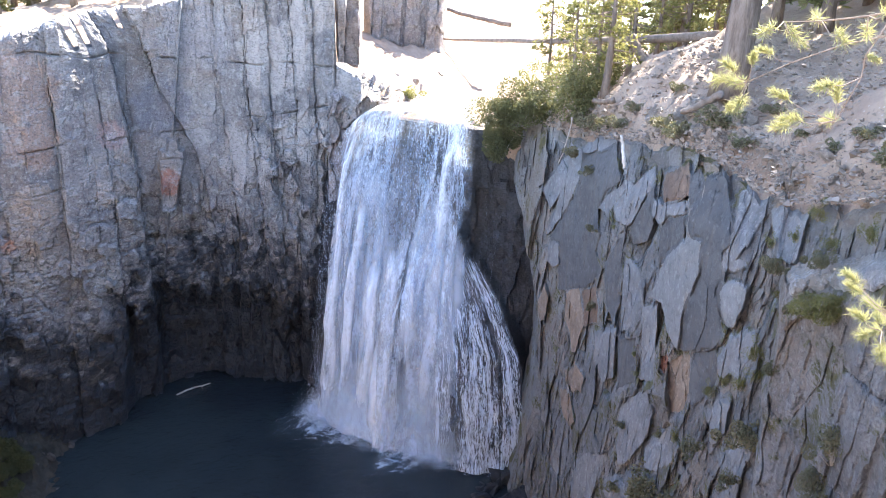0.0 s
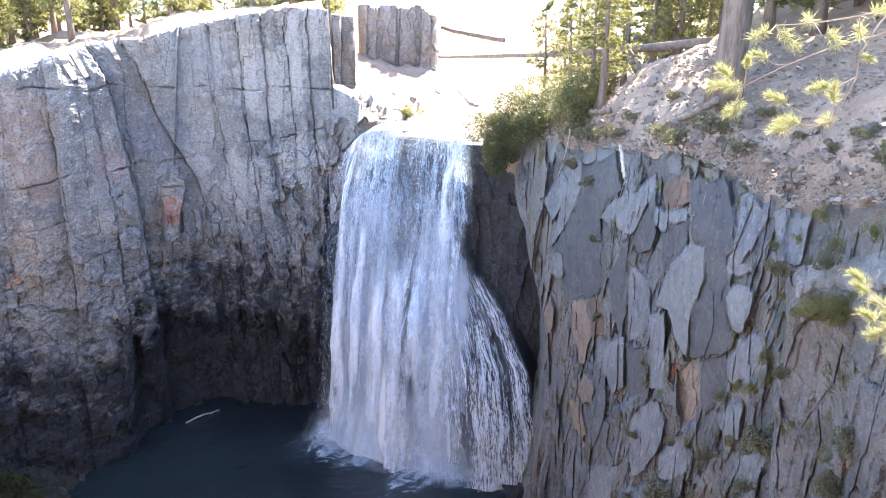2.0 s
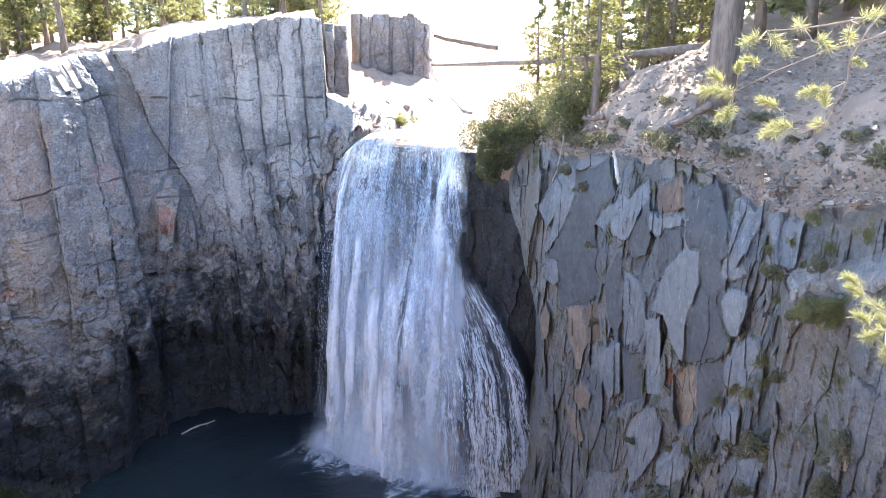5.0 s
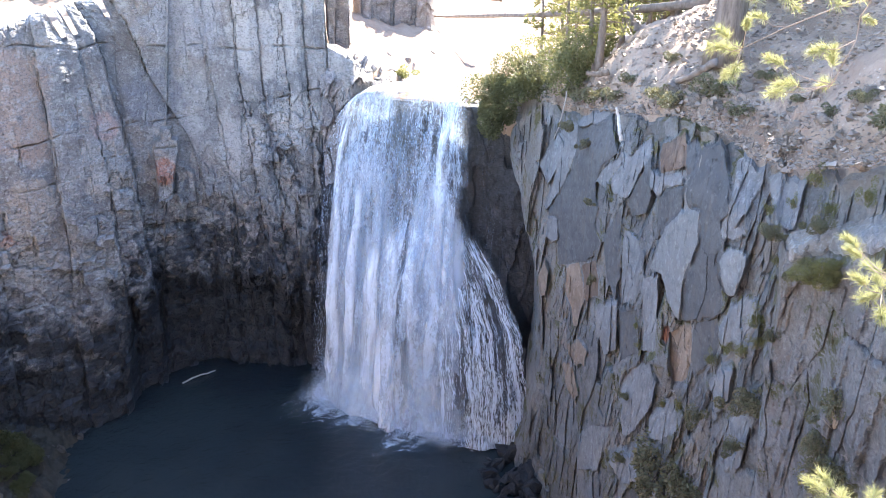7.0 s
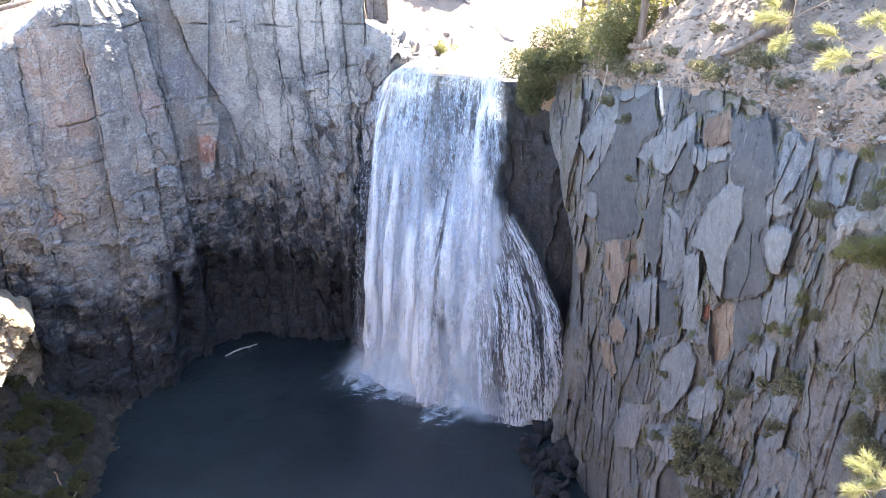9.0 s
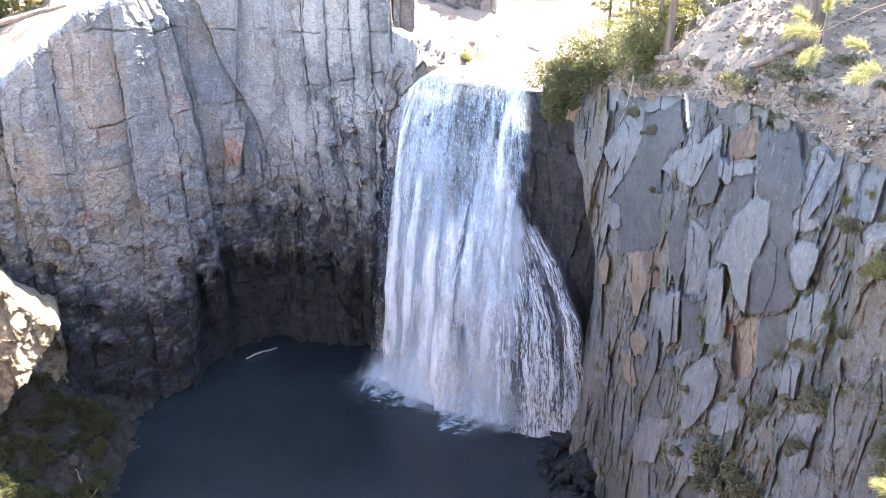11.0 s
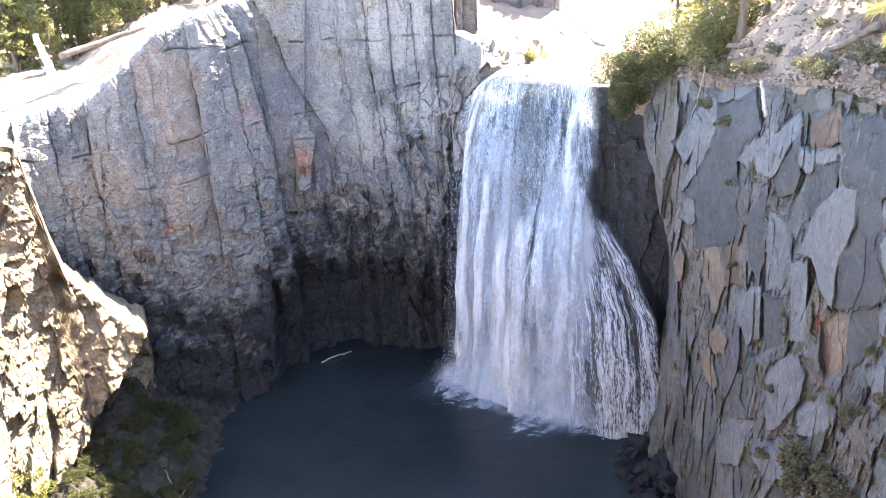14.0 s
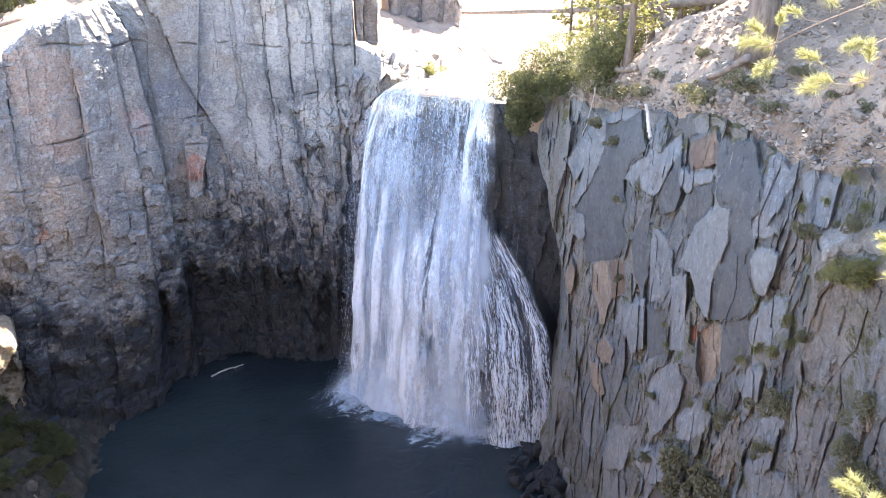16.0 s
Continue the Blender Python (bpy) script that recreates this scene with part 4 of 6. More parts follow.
    part("rim_soil", mesh_from("rim_soil", q.reshape(-1, 3), grid_faces(*q.shape[:2]), SOIL), thing, "brown gravelly soil at the rim")


right_cliff()


# ---- the rock behind the fall ----
def fall_wall():
    az = np.arange(-9.5, 13, 0.12)
    rows = np.linspace(-2, 30.6, 150)
    a, z = np.meshgrid(az, rows)
    dist = np.interp(a, [-9.5, -6, -2.2, 2, 7, 9, 13], [62, 62, 62.6, 66.5, 71.5, 74, 76])
    s = a * 1.2
    _, r, du, dv, edge = broken(s, z, 1.5, 3.2, 330)
    out = 1.0 * (r[0] - 0.5) + 0.3 * (r[1] - 0.5) * du + 0.4 * fbm(s / 2, z / 3, 0 * z, 340, 4)
    # the ledge half way down and the apron below it
    mid = np.interp(z, [0, 5.7, 11.2, 16, 19.5, 21], [-8.3, -8.1, -7.2, -5.0, -2.9, -2.2])
    apron = step(z, 21, 14) * step(a, mid - 0.35, mid + 0.5) * step(a, 5.5, 1.5)
    out = out + apron * (0.7 + 2.4 * step(z, 20, 3))
    p = polar(a, dist - out, z)
    p = np.concatenate([p, [polar(az, dist[-1] + 12, 0 * az + 30.4)]])
    ob = tagged(new("fall_wall", mesh_from("fall_wall", p.reshape(-1, 3), grid_faces(*p.shape[:2]), ROCK_WET)),
                "wet black rock behind the waterfall with a spreading apron", "rock face", kind="structure")
    return ob


fall_wall()
# ---- water ----
def water_sheet(name, points, uv, fade, material, parent=None, label="", category="", kind="structure"):
    me = mesh_from(name, points.reshape(-1, 3), grid_faces(*points.shape[:2]), material, True)
    layer = me.uv_layers.new(name="UVMap")
    index = np.zeros(len(me.loops), int)
    me.loops.foreach_get("vertex_index", index)
    layer.data.foreach_set("uv", uv.reshape(-1, 2)[index].ravel())
    attr = me.attributes.new("fade", "FLOAT", "POINT")
    attr.data.foreach_set("value", fade.ravel().astype(np.float32))
    if parent:
        return part(name, me, parent, label)
    return tagged(new(name, me), label, category, kind=kind)


def pool():
    az = np.linspace(-46, 100, 120)
    ratio = np.linspace(0.2, 1.06, 60)
    a = np.broadcast_to(az, (60, 120))
    edge = brink(np.clip(a, -60, 90)) + 8 * step(a, 6, 9) * step(a, 28, 25)
    p = polar(a, ratio[:, None] * edge, 0 * a)
    tagged(new("water", mesh_from("water", p.reshape(-1, 3), grid_faces(60, 120), POOL, True)), "dark still pool below the waterfall", "pool", kind="structure")


pool()

CREST = np.array([(-8.7, 67.2), (-6.7, 68.6), (-3.4, 68.0), (-0.3, 65.2), (2.4, 60.8)])
FOOT = np.array([(-12.2, 67.3), (-9.6, 65.6), (-5.6, 62.9), (-1.4, 60.8), (2.6, 59.2)])


def along(points, u):
    k = np.linspace(0, 1, len(points))
    return np.stack([np.interp(u, k, points[:, 0]), np.interp(u, k, points[:, 1])], -1)


def curtain(u, v, forward=0.0):
    """A place in the falling sheet: u across, v from the lip (0) to the pool (1)."""
    c, f = along(CREST, u), along(FOOT, u)
    w = np.clip(v, 0, 1) ** 0.62
    xy = c * (1 - w[..., None]) + f * w[..., None]
    out = np.array((-0.62, -0.78))
    bend = np.minimum(v * 31 / 1.3, np.pi / 2)          # the rounded lip
    xy = xy + out * (forward + 1.3 * np.sin(bend) - 1.0)[..., None]
    low = 1.15 * np.clip(1 - u / 0.24, 0, 1) ** 1.6 + 0.35 * np.clip((u - 0.88) / 0.12, 0, 1) ** 2
    z = (LIP + 0.45) - low * (1 - v) - np.where(bend < np.pi / 2, 1.3 * (1 - np.cos(bend)), 1.3 + (v - 0.0659) * (LIP - 1.0) / 0.934)
    return np.concatenate([xy, z[..., None]], -1)


def waterfall():
    thing = empty("waterfall", "broad white waterfall plunging into a dark pool", "waterfall", "structure")
    cols, rows = 150, 190
    v, u = np.meshgrid(np.linspace(0, 1, rows), np.linspace(0, 1, cols), indexing="ij")
    for n, (name, mat, fwd, amp, lo, hi, seed) in enumerate((
            ("water_veil", VEIL, 0.0, 0.5, 0.0, 1.0, 400), ("water_strands", STRANDS, 0.55, 0.6, 0.0, 1.0, 410),
            ("water_strands", STRANDS, 1.0, 0.7, 0.02, 0.98, 420))):
        uu = lo + (hi - lo) * u
        f = fwd * step(v, 0.0, 0.3) + amp * step(v, 0, 0.15) * fbm(uu * 9 + 0.4 * smooth_noise(v * 3, uu * 3, 0, seed), v * 1.3, 0 * v, seed, 3)
        # the stream that strikes the ledge half way down and leaps out again
        hump = np.exp(-((uu - 0.66) / 0.13) ** 2) * step(v, 0.36, 0.42)
        f = f + 1.5 * hump * step(v, 0.36, 0.6) * (1.0 if n else 0.6)
        p = curtain(uu, v, f)
        p[..., 0] += 0.15 * smooth_noise(v * 14, uu * 40, 0, seed + 3) * step(v, 0.05, 0.3)
        ragged = 0.035 * smooth_noise(v * 9, 0 * v, 0, seed + 5) + 0.02 * smooth_noise(v * 33, 0 * v, 0, seed + 6)
        fade = step(np.minimum(uu - lo, hi - uu) + 1.5 * ragged, 0.0, 0.08)
        if not n:
            thin = smooth_noise(uu * 5.5, v * 0.5, 0, 405) + 0.5 * smooth_noise(uu * 15, v * 1.2, 0, 406)
            fade = fade * np.clip(0.80 + 0.60 * thin, 0.25, 1)
        if n:
            jets = smooth_noise(uu * 7, v * 0.6, 0, seed + 9) + 0.6 * smooth_noise(uu * 17, v * 1.2, 0, seed + 10)
            bright = np.exp(-((uu - 0.17) / 0.05) ** 2) * step(v, 0.08, 0.2) + np.exp(-((uu - 0.88) / 0.06) ** 2) * step(v, 0.5, 0.3) + hump
            fade = fade * np.clip(0.5 + 0.55 * jets + 0.7 * bright, 0, 1)
        uv = np.stack([uu + 0.37 * n, v + 0.21 * n], -1)
        water_sheet(name, p, uv, fade, mat, thing)
    # the river sliding over the lip
    v, u = np.meshgrid(np.linspace(0, 1, 40), np.linspace(-0.02, 0.96, 60), indexing="ij")
    c = along(CREST, np.clip(u, 0, 1))
    back = np.array((0.08, 0.997))
    xy = c + back * (v * np.interp(u, [0, 0.5, 1], [5, 17, 37]) + 0.7)[..., None]
    z = LIP + 0.35 - (1.15 * np.clip(1 - u / 0.24, 0, 1) ** 1.6 + 0.35 * np.clip((u - 0.88) / 0.12, 0, 1) ** 2) * (1 - v) + 0.12 * v + 0.06 * fbm(xy[..., 0], xy[..., 1] / 2, 0 * v, 450, 4) - 0.3 * step(v, 0.05, 0.0) ** 2
    p = np.concatenate([xy, z[..., None]], -1)
    water_sheet("river_surface", p, np.stack([u, v], -1), step(np.minimum(u + 0.02, 0.96 - u), 0, 0.08), VEIL_TOP, thing, "shallow sunlit water sliding over the lip")
    # the fan over the apron
    v, u = np.meshgrid(np.linspace(0, 1, 150), np.linspace(0, 1, 110), indexing="ij")
    z = 20.5 * (1 - v) + 0.2
    left = 2.2 * step(v, 0, 0.1)
    right = np.interp(z, [0, 5.7, 11.2, 16, 19.5, 21], [-8.3, -8.1, -7.2, -5.0, -2.9, -2.0])
    for n in (0, 1):
        a = left + (right - left) * u + 0.12 * smooth_noise(z * 0.8, u * 9, 0, 470 + n)
        dist = np.interp(a, [-8.5, -6, -2.2, 2], [62, 62, 62.6, 66.5]) - 2.0 - 2.6 * step(z, 20, 3) - 1.0 * np.sin(np.pi * u) * step(z, 20, 10)
        dist = dist - 0.35 * n + 0.3 * fbm(u * 10, z / 3, 0 * z, 480 + n, 3)
        fade = step(v + 0.06 * smooth_noise(u * 12, 0 * v, 0, 490), 0.0, 0.08) * step(1 - u, 0, 0.03)
        heavy = np.maximum(step(u + 0.06 * smooth_noise(v * 4, 0 * v, 0, 493), 0.84, 0.95), step(v, 0.30, 0.05))
        heavy = np.maximum(heavy, step(smooth_noise(u * 8, v * 0.8, 0, 494), 0.25, 0.7))
        heavy = np.maximum(heavy, step(u, 0.82, 0.5))
        fade = fade * (0.82 + 0.18 * heavy) if n else fade * (0.6 + 0.4 * heavy)
        p = polar(a, dist, z)
        water_sheet("fanning_water", p, np.stack([u + 0.3 * n, v + 0.4 * n], -1), fade, FAN if n else FAN_VEIL, thing)
    # the heavier streams
    for n, (mid, wide, start, end, fwd) in enumerate(((0.16, 0.06, 0.05, 1.0, 1.1), (0.31, 0.04, 0.25, 1.0, 1.1), (0.60, 0.08, 0.37, 1.0, 2.0), (0.72, 0.05, 0.40, 0.75, 2.0), (0.46, 0.07, 0.42, 1.0, 1.5), (0.88, 0.05, 0.02, 0.45, 0.9))):
        v, u = np.meshgrid(np.linspace(start, end, 90), np.linspace(-1, 1, 24), indexing="ij")
        uu = mid + wide * u * (0.8 + 0.7 * (v - start)) + 0.012 * smooth_noise(v * 5, 0 * v, 0, 580 + n)
        f = fwd * step(v, 0.0, 0.2) + 0.5 * np.cos(u * 1.5) * step(v, start, start + 0.2) + 0.3 * fbm(uu * 22, v * 6, 0 * v, 590 + n, 3)
        fade = np.clip(1.15 - u * u * 1.3 + 0.35 * fbm(uu * 40, v * 5, 0 * v, 600 + n, 4), 0, 1) * step(np.abs(u), 1.0, 0.6) * step(v, start, start + 0.1) * (step(v, end, end - 0.2) if end < 1 else 1)
        water_sheet("water_plume", curtain(uu, v, f), np.stack([uu, v], -1), fade, PLUME, thing, "heavy white stream in the falling sheet")
    # mist hanging before the foot
    v, u = np.meshgrid(np.linspace(0.68, 0.99, 50), np.linspace(0.0, 1.0, 90), indexing="ij")
    for n in (0, 1):
        f = 1.2 + 0.5 * n + 0.6 * fbm(u * 5, v * 5, 0 * v, 495 + n, 3) + 0.3 * step(v, 0.8, 1)
        fade = step(v, 0.68, 0.97) * step(np.minimum(u, 1 - u), 0, 0.25) * (0.75 + 0.3 * smooth_noise(u * 6, v * 3, 0, 498 + n))
        water_sheet("mist", curtain(u, v, f), np.stack([u + n, v], -1), np.clip(fade, 0, 1), MIST, thing, "thin white mist at the foot of the fall")
    # thin streams on the dark wall beside the fall
    for k, (a0, z0, a1, z1) in enumerate(((-4.9, 25.2, -3.2, 19.5), (-4.6, 24, -4.2, 17.5), (-4.8, 24.5, -3.7, 18.0), (-3.4, 30, -3.5, 22))):
        v, u = np.meshgrid(np.linspace(0, 1, 40), np.linspace(-1, 1, 5), indexing="ij")
        a = a0 + (a1 - a0) * v ** 0.6 + 0.05 * u + 0.16 * smooth_noise(v * 4, k, 0, 500)
        z = z0 + (z1 - z0) * v
        p = polar(a, 58.9 - 0.2 * (1 - u * u) + 0 * v, z)
        water_sheet("trickle", p, np.stack([u * 0.06 + k, v], -1), 0.8 * (1 - u * u * 0.7) * (0.6 + 0.4 * smooth_noise(v * 7, k, 0, 501)), STRANDS, thing)
    # drops thrown clear of the sheet, thickest along its edge and where it lands
    rng = np.random.default_rng(540)
    n = 5200
    uu = np.where(rng.uniform(size=n) < 0.35, np.abs(rng.normal(0.01, 0.045, n)), rng.uniform(0.02, 0.98, n))
    vv = rng.uniform(0.03, 1, n)
    at = curtain(np.clip(uu, 0, 1), vv, rng.uniform(0.8, 2.0, n) * step(vv, 0, 0.2))
    drop, f = blades(at, np.tile((0.0, 0.0, -1.0), (n, 1)) + rng.normal(0, 0.10, (n, 3)), 0.22, 0.011, rng)
    part("spray", mesh_from("spray", drop, f, SPRAY), thing, "white drops falling clear of the sheet", "stuff")
    n = 60000
    uu = rng.uniform(-0.02, 1.0, n)
    up = np.abs(rng.normal(0, 1.0, n)) * rng.uniform(0.4, 1.6, n)
    at = curtain(np.clip(uu, 0, 1), 0 * uu + 1.0, rng.normal(1.1, 0.9, n))
    at[:, :2] += rng.normal(0, 0.35, (n, 2))
    at[:, 2] = 0.1 + up
    drop, f = blades(at, rng.normal(0, 1.0, (n, 3)), 0.07, 0.016, rng)
    part("splash", mesh_from("splash", drop, f, SPRAY), thing, "fine white splash thrown up where the water lands", "stuff")
    # foam where the water lands
    feet = np.concatenate([FOOT, [(5.4, 57.8), (8.3, 57.4)]])
    out = np.array((-0.62, -0.78))
    for n, (size, height, dense) in enumerate(((1.0, 0.4, 1.0), (1.3, 0.12, 0.9))):
        v, u = np.meshgrid(np.linspace(0, 1, 46), np.linspace(-0.1, 1, 240), indexing="ij")
        base = along(feet, np.clip(u, 0, 1)) + np.array((-1.0, 0.35)) * np.clip(-u, 0, 1)[..., None] * 18
        reach = 3.3 + 1.0 * smooth_noise(u * 8, 0 * u, 0, 520) + 0.9 * smooth_noise(u * 25, 0 * u, 0, 521)
        reach = size * reach * np.interp(u, [-0.1, 0.1, 0.5, 0.72, 1.0], [0.9, 1.15, 1.0, 0.55, 0.3])
        xy = base + out * (1.3 * np.interp(u, [0, 0.1, 0.6, 0.8], [0.3, 1, 1, 0.4]) + (v * 1.3 - 0.3) * reach)[..., None]
        xy = xy + 0.25 * np.stack([smooth_noise(u * 40, v * 5, 0, 522), smooth_noise(u * 40, v * 5, 0, 523)], -1)
        lump = np.clip(0.5 + fbm(u * 34, v * 9, 0 * v, 530, 4), 0, 2)
        z = 0.05 + 0.05 * n + height * (1 - v) ** 1.5 * lump
        p = np.concatenate([xy, z[..., None]], -1)
        fade = step(1 - v + 0.5 * fbm(u * 40, v * 7, 0 * v, 533, 3), 0.05, 0.75) * step(u, -0.1, -0.05) * dense
        water_sheet("foam", p, np.stack([u * 1.6, v * 0.4 + 0.2 * n], -1), np.clip(fade, 0, 1), FOAM, thing, "white churning foam at the foot of the fall")


VEIL_TOP = falling_material("river_top_water", (0.72, 0.74, 0.76), 10, 6, 0.30, 0.95, 0.30)
waterfall()
# ---- the nearest buttress ----
near_cliff = bpy.data.objects["right_cliff"]


def spur():
    """The nearest buttress: a level ledge over a grooved wall."""
    az = np.arange(-40, -25.6, 0.05)
    rows = np.linspace(0, 1, 380)
    a, r = np.meshgrid(az, rows)
    top = np.interp(a, [-46, -36, -33.4, -30, -27], [32.9, 32.5, 32.05, 31.05, 29.95]) + 0.12 * smooth_noise(a * 1.5, 0, 0, 640)
    z = 4 + (top - 4) * r
    edge_az = -27.0 - 0.055 * (30 - z) - 0.3 * smooth_noise(z * 0.35, 0, 0, 641) - 0.15 * smooth_noise(z * 1.3, 0, 0, 642)
    dist = np.interp(a, [-46, -36, -30, -27], [19.5, 21.8, 25.2, 26.8])
    dist = dist + 9 * step(a, edge_az - 0.25, edge_az + 1.0)
    s = a * 0.4
    lean_in = s + 0.05 * z
    groove = 0.45 * smooth_noise(lean_in * 1.3, z * 0.07, 0, 650) + 0.22 * smooth_noise(lean_in * 4, z * 0.16, 0, 651) + 0.10 * smooth_noise(lean_in * 11, z * 0.5, 0, 652)
    _, rr, du, dv, edge = broken(lean_in, z, 1.1, 3.6, 660)
    out = groove + 0.3 * (rr[0] - 0.5) + 0.5 * (rr[1] - 0.5) * du + 0.12 * (rr[2] - 0.4) * dv - 0.10 * np.exp(-(edge / 0.04) ** 2)
    _, rr, du, dv, edge = broken(lean_in, z, 0.3, 0.5, 665)
    out = out + 0.10 * (rr[0] - 0.5) + 0.4 * (rr[1] - 0.5) * du + 0.12 * fbm(s * 3, z * 1.5, 0 * z, 670, 5)
    out = out - 0.5 * step(z, top - 0.8, top) + 0.5 * step(z, 20, 8)
    p = polar(a, dist - out, z)
    part("buttress", mesh_from("buttress", p.reshape(-1, 3), grid_faces(*p.shape[:2]), ROCK_SPUR), near_cliff, "grooved grey buttress with a level ledge")
    # the cap of the ledge, paler than the wall, which juts out a little over it
    lip = np.convolve(np.pad(dist[-1] - out[-1], 14, mode="edge"), np.ones(29) / 29, mode="valid")
    brow = [polar(az, lip - 0.45 + b + 0.12 * smooth_noise(az * 3, 0, 0, 682), top[-1] + h + 0.05 * smooth_noise(az * 5, h, 0, 683)) for b, h in ((0.5, -0.42), (0.1, -0.38), (0.0, -0.2), (0.03, 0.0), (0.12, 0.07))]
    flat = [polar(az, lip - 0.45 + b, top[-1] + 0.10 + 0.06 * b + 0.07 * smooth_noise(az * 2, b, 0, 680) + 0.05 * smooth_noise(az * 7, b * 5, 0, 681)) for b in (0.3, 0.6, 0.9, 1.3, 1.8, 2.4, 3.4, 5.0)]
    cap = np.array(brow + flat)
    part("ledge_cap", mesh_from("ledge_cap", cap.reshape(-1, 3), grid_faces(*cap.shape[:2]), LEDGE_CAP), near_cliff, "pale ledge")


LEDGE_CAP = rock_material("ledge_cap_rock", (0.42, 0.41, 0.40), (0.29, 0.28, 0.275), (0.34, 0.28, 0.225), -8, variety=0.0, grain=0.9)
spur()


# ---- plants ----
def tube(path, radii, sides=8, seed=0, rough=0.08):
    """A tapered, slightly knotty round bar along a path of points."""
    path = np.asarray(path, float)
    v, f = [], []
    for k, (p, r) in enumerate(zip(path, radii)):
        way = path[min(k + 1, len(path) - 1)] - path[max(k - 1, 0)]
        way = way / (np.linalg.norm(way) + 1e-9)
        x = np.cross(way, (0.31, 0.17, 0.93) if abs(way[2]) < 0.9 else (1, 0, 0))
        x /= np.linalg.norm(x)
        y = np.cross(way, x)
        t = np.arange(sides) / sides * 2 * np.pi
        rr = r * (1 + rough * np.sin(3 * t + k * 0.7 + seed) + rough * np.cos(5 * t - k + seed))
        v.append(p + rr[:, None] * (np.cos(t)[:, None] * x + np.sin(t)[:, None] * y))
    v = np.concatenate(v)
    for k in range(len(path) - 1):
        for s in range(sides):
            f.append((k * sides + s, k * sides + (s + 1) % sides, (k + 1) * sides + (s + 1) % sides, (k + 1) * sides + s))
    ends = [len(v), len(v) + 1]
    v = np.concatenate([v, [path[0]], [path[-1]]])
    last = (len(path) - 1) * sides
    for s in range(sides):
        f.append((ends[0], (s + 1) % sides, s, s))
        f.append((ends[1], last + s, last + (s + 1) % sides, last + (s + 1) % sides))
    return v, f


def mesh_list(name, v, f, material, smooth=True):
    me = bpy.data.meshes.new(name)
    me.from_pydata(np.asarray(v).tolist(), [], [tuple(dict.fromkeys(int(i) for i in q)) for q in f])
    me.materials.append(material)
    if smooth:
        me.shade_smooth()
    return me


def join_tubes(tubes):
    v, f, n = [], [], 0
    for tv, tf in tubes:
        v.append(tv)
        f += [tuple(i + n for i in q) for q in tf]
        n += len(tv)
    return np.concatenate(v), f


def conifer(label, height, radius, start, seed, needles, limbs=46, tufts=13, reach=None, leaf=0.34, bare=0.0):
    """A pine: tapered trunk, limbs in uneven whorls and tufts of needles out along them."""
    rng = np.random.default_rng(seed)
    thing = empty("pine_tree", label, "tree", group="pines above the falls")
    lean = rng.normal(0, 0.015, 2)
    zs = np.linspace(0, height, 12)
    path = np.stack([lean[0] * zs + 0.1 * np.sin(zs * 0.4 + seed), lean[1] * zs, zs], -1)
    radii = radius * np.clip(1 - zs / height, 0.04, 1) ** 0.8
    radii[0] *= 1.18
    bars, centres, ways = [], [], []
    reach = reach or height * 0.2
    for k in range(limbs):
        h = start + (1 - start) * (k + rng.uniform()) / limbs
        base = np.array([np.interp(h * height, zs, path[:, 0]), np.interp(h * height, zs, path[:, 1]), h * height])
        q = (h - start) / (1 - start)
        length = reach * (1 - q) ** 0.75 * rng.uniform(0.55, 1.15) * (0.65 + 0.35 * min(1, q * 6)) + 0.25
        t = rng.uniform(0, 2 * np.pi)
        up = rng.uniform(-0.25, 0.35)
        way = np.array([math.cos(t), math.sin(t), up])
        tip = base + way * length
        mid = (base + tip) / 2 - np.array((0, 0, 0.08 * length))
        bars.append(tube([base, mid, tip], [0.03 + 0.015 * length, 0.03, 0.01], 4, k))
        if rng.uniform() < bare:
            continue
        for n in range(tufts):
            s = rng.uniform(0.25, 1.05)
            c = base * (1 - s) + tip * s + rng.normal(0, 0.09 * length + 0.06, 3) * (1, 1, 0.6)
            for _ in range(7):
                centres.append(c)
                ways.append(way * 0.5 + rng.normal(0, 0.6, 3) + (0, 0, 0.25))
    part("trunk", mesh_list("trunk", *tube(path, radii, 10, seed), BARK), thing)
    part("branchwork", mesh_list("branchwork", *join_tubes(bars), BARK), thing, kind="stuff")
    v, f = blades(np.array(centres), np.array(ways), leaf, leaf * 0.16, rng)
    part("crown", mesh_from("crown", v, f, needles), thing)
    return thing


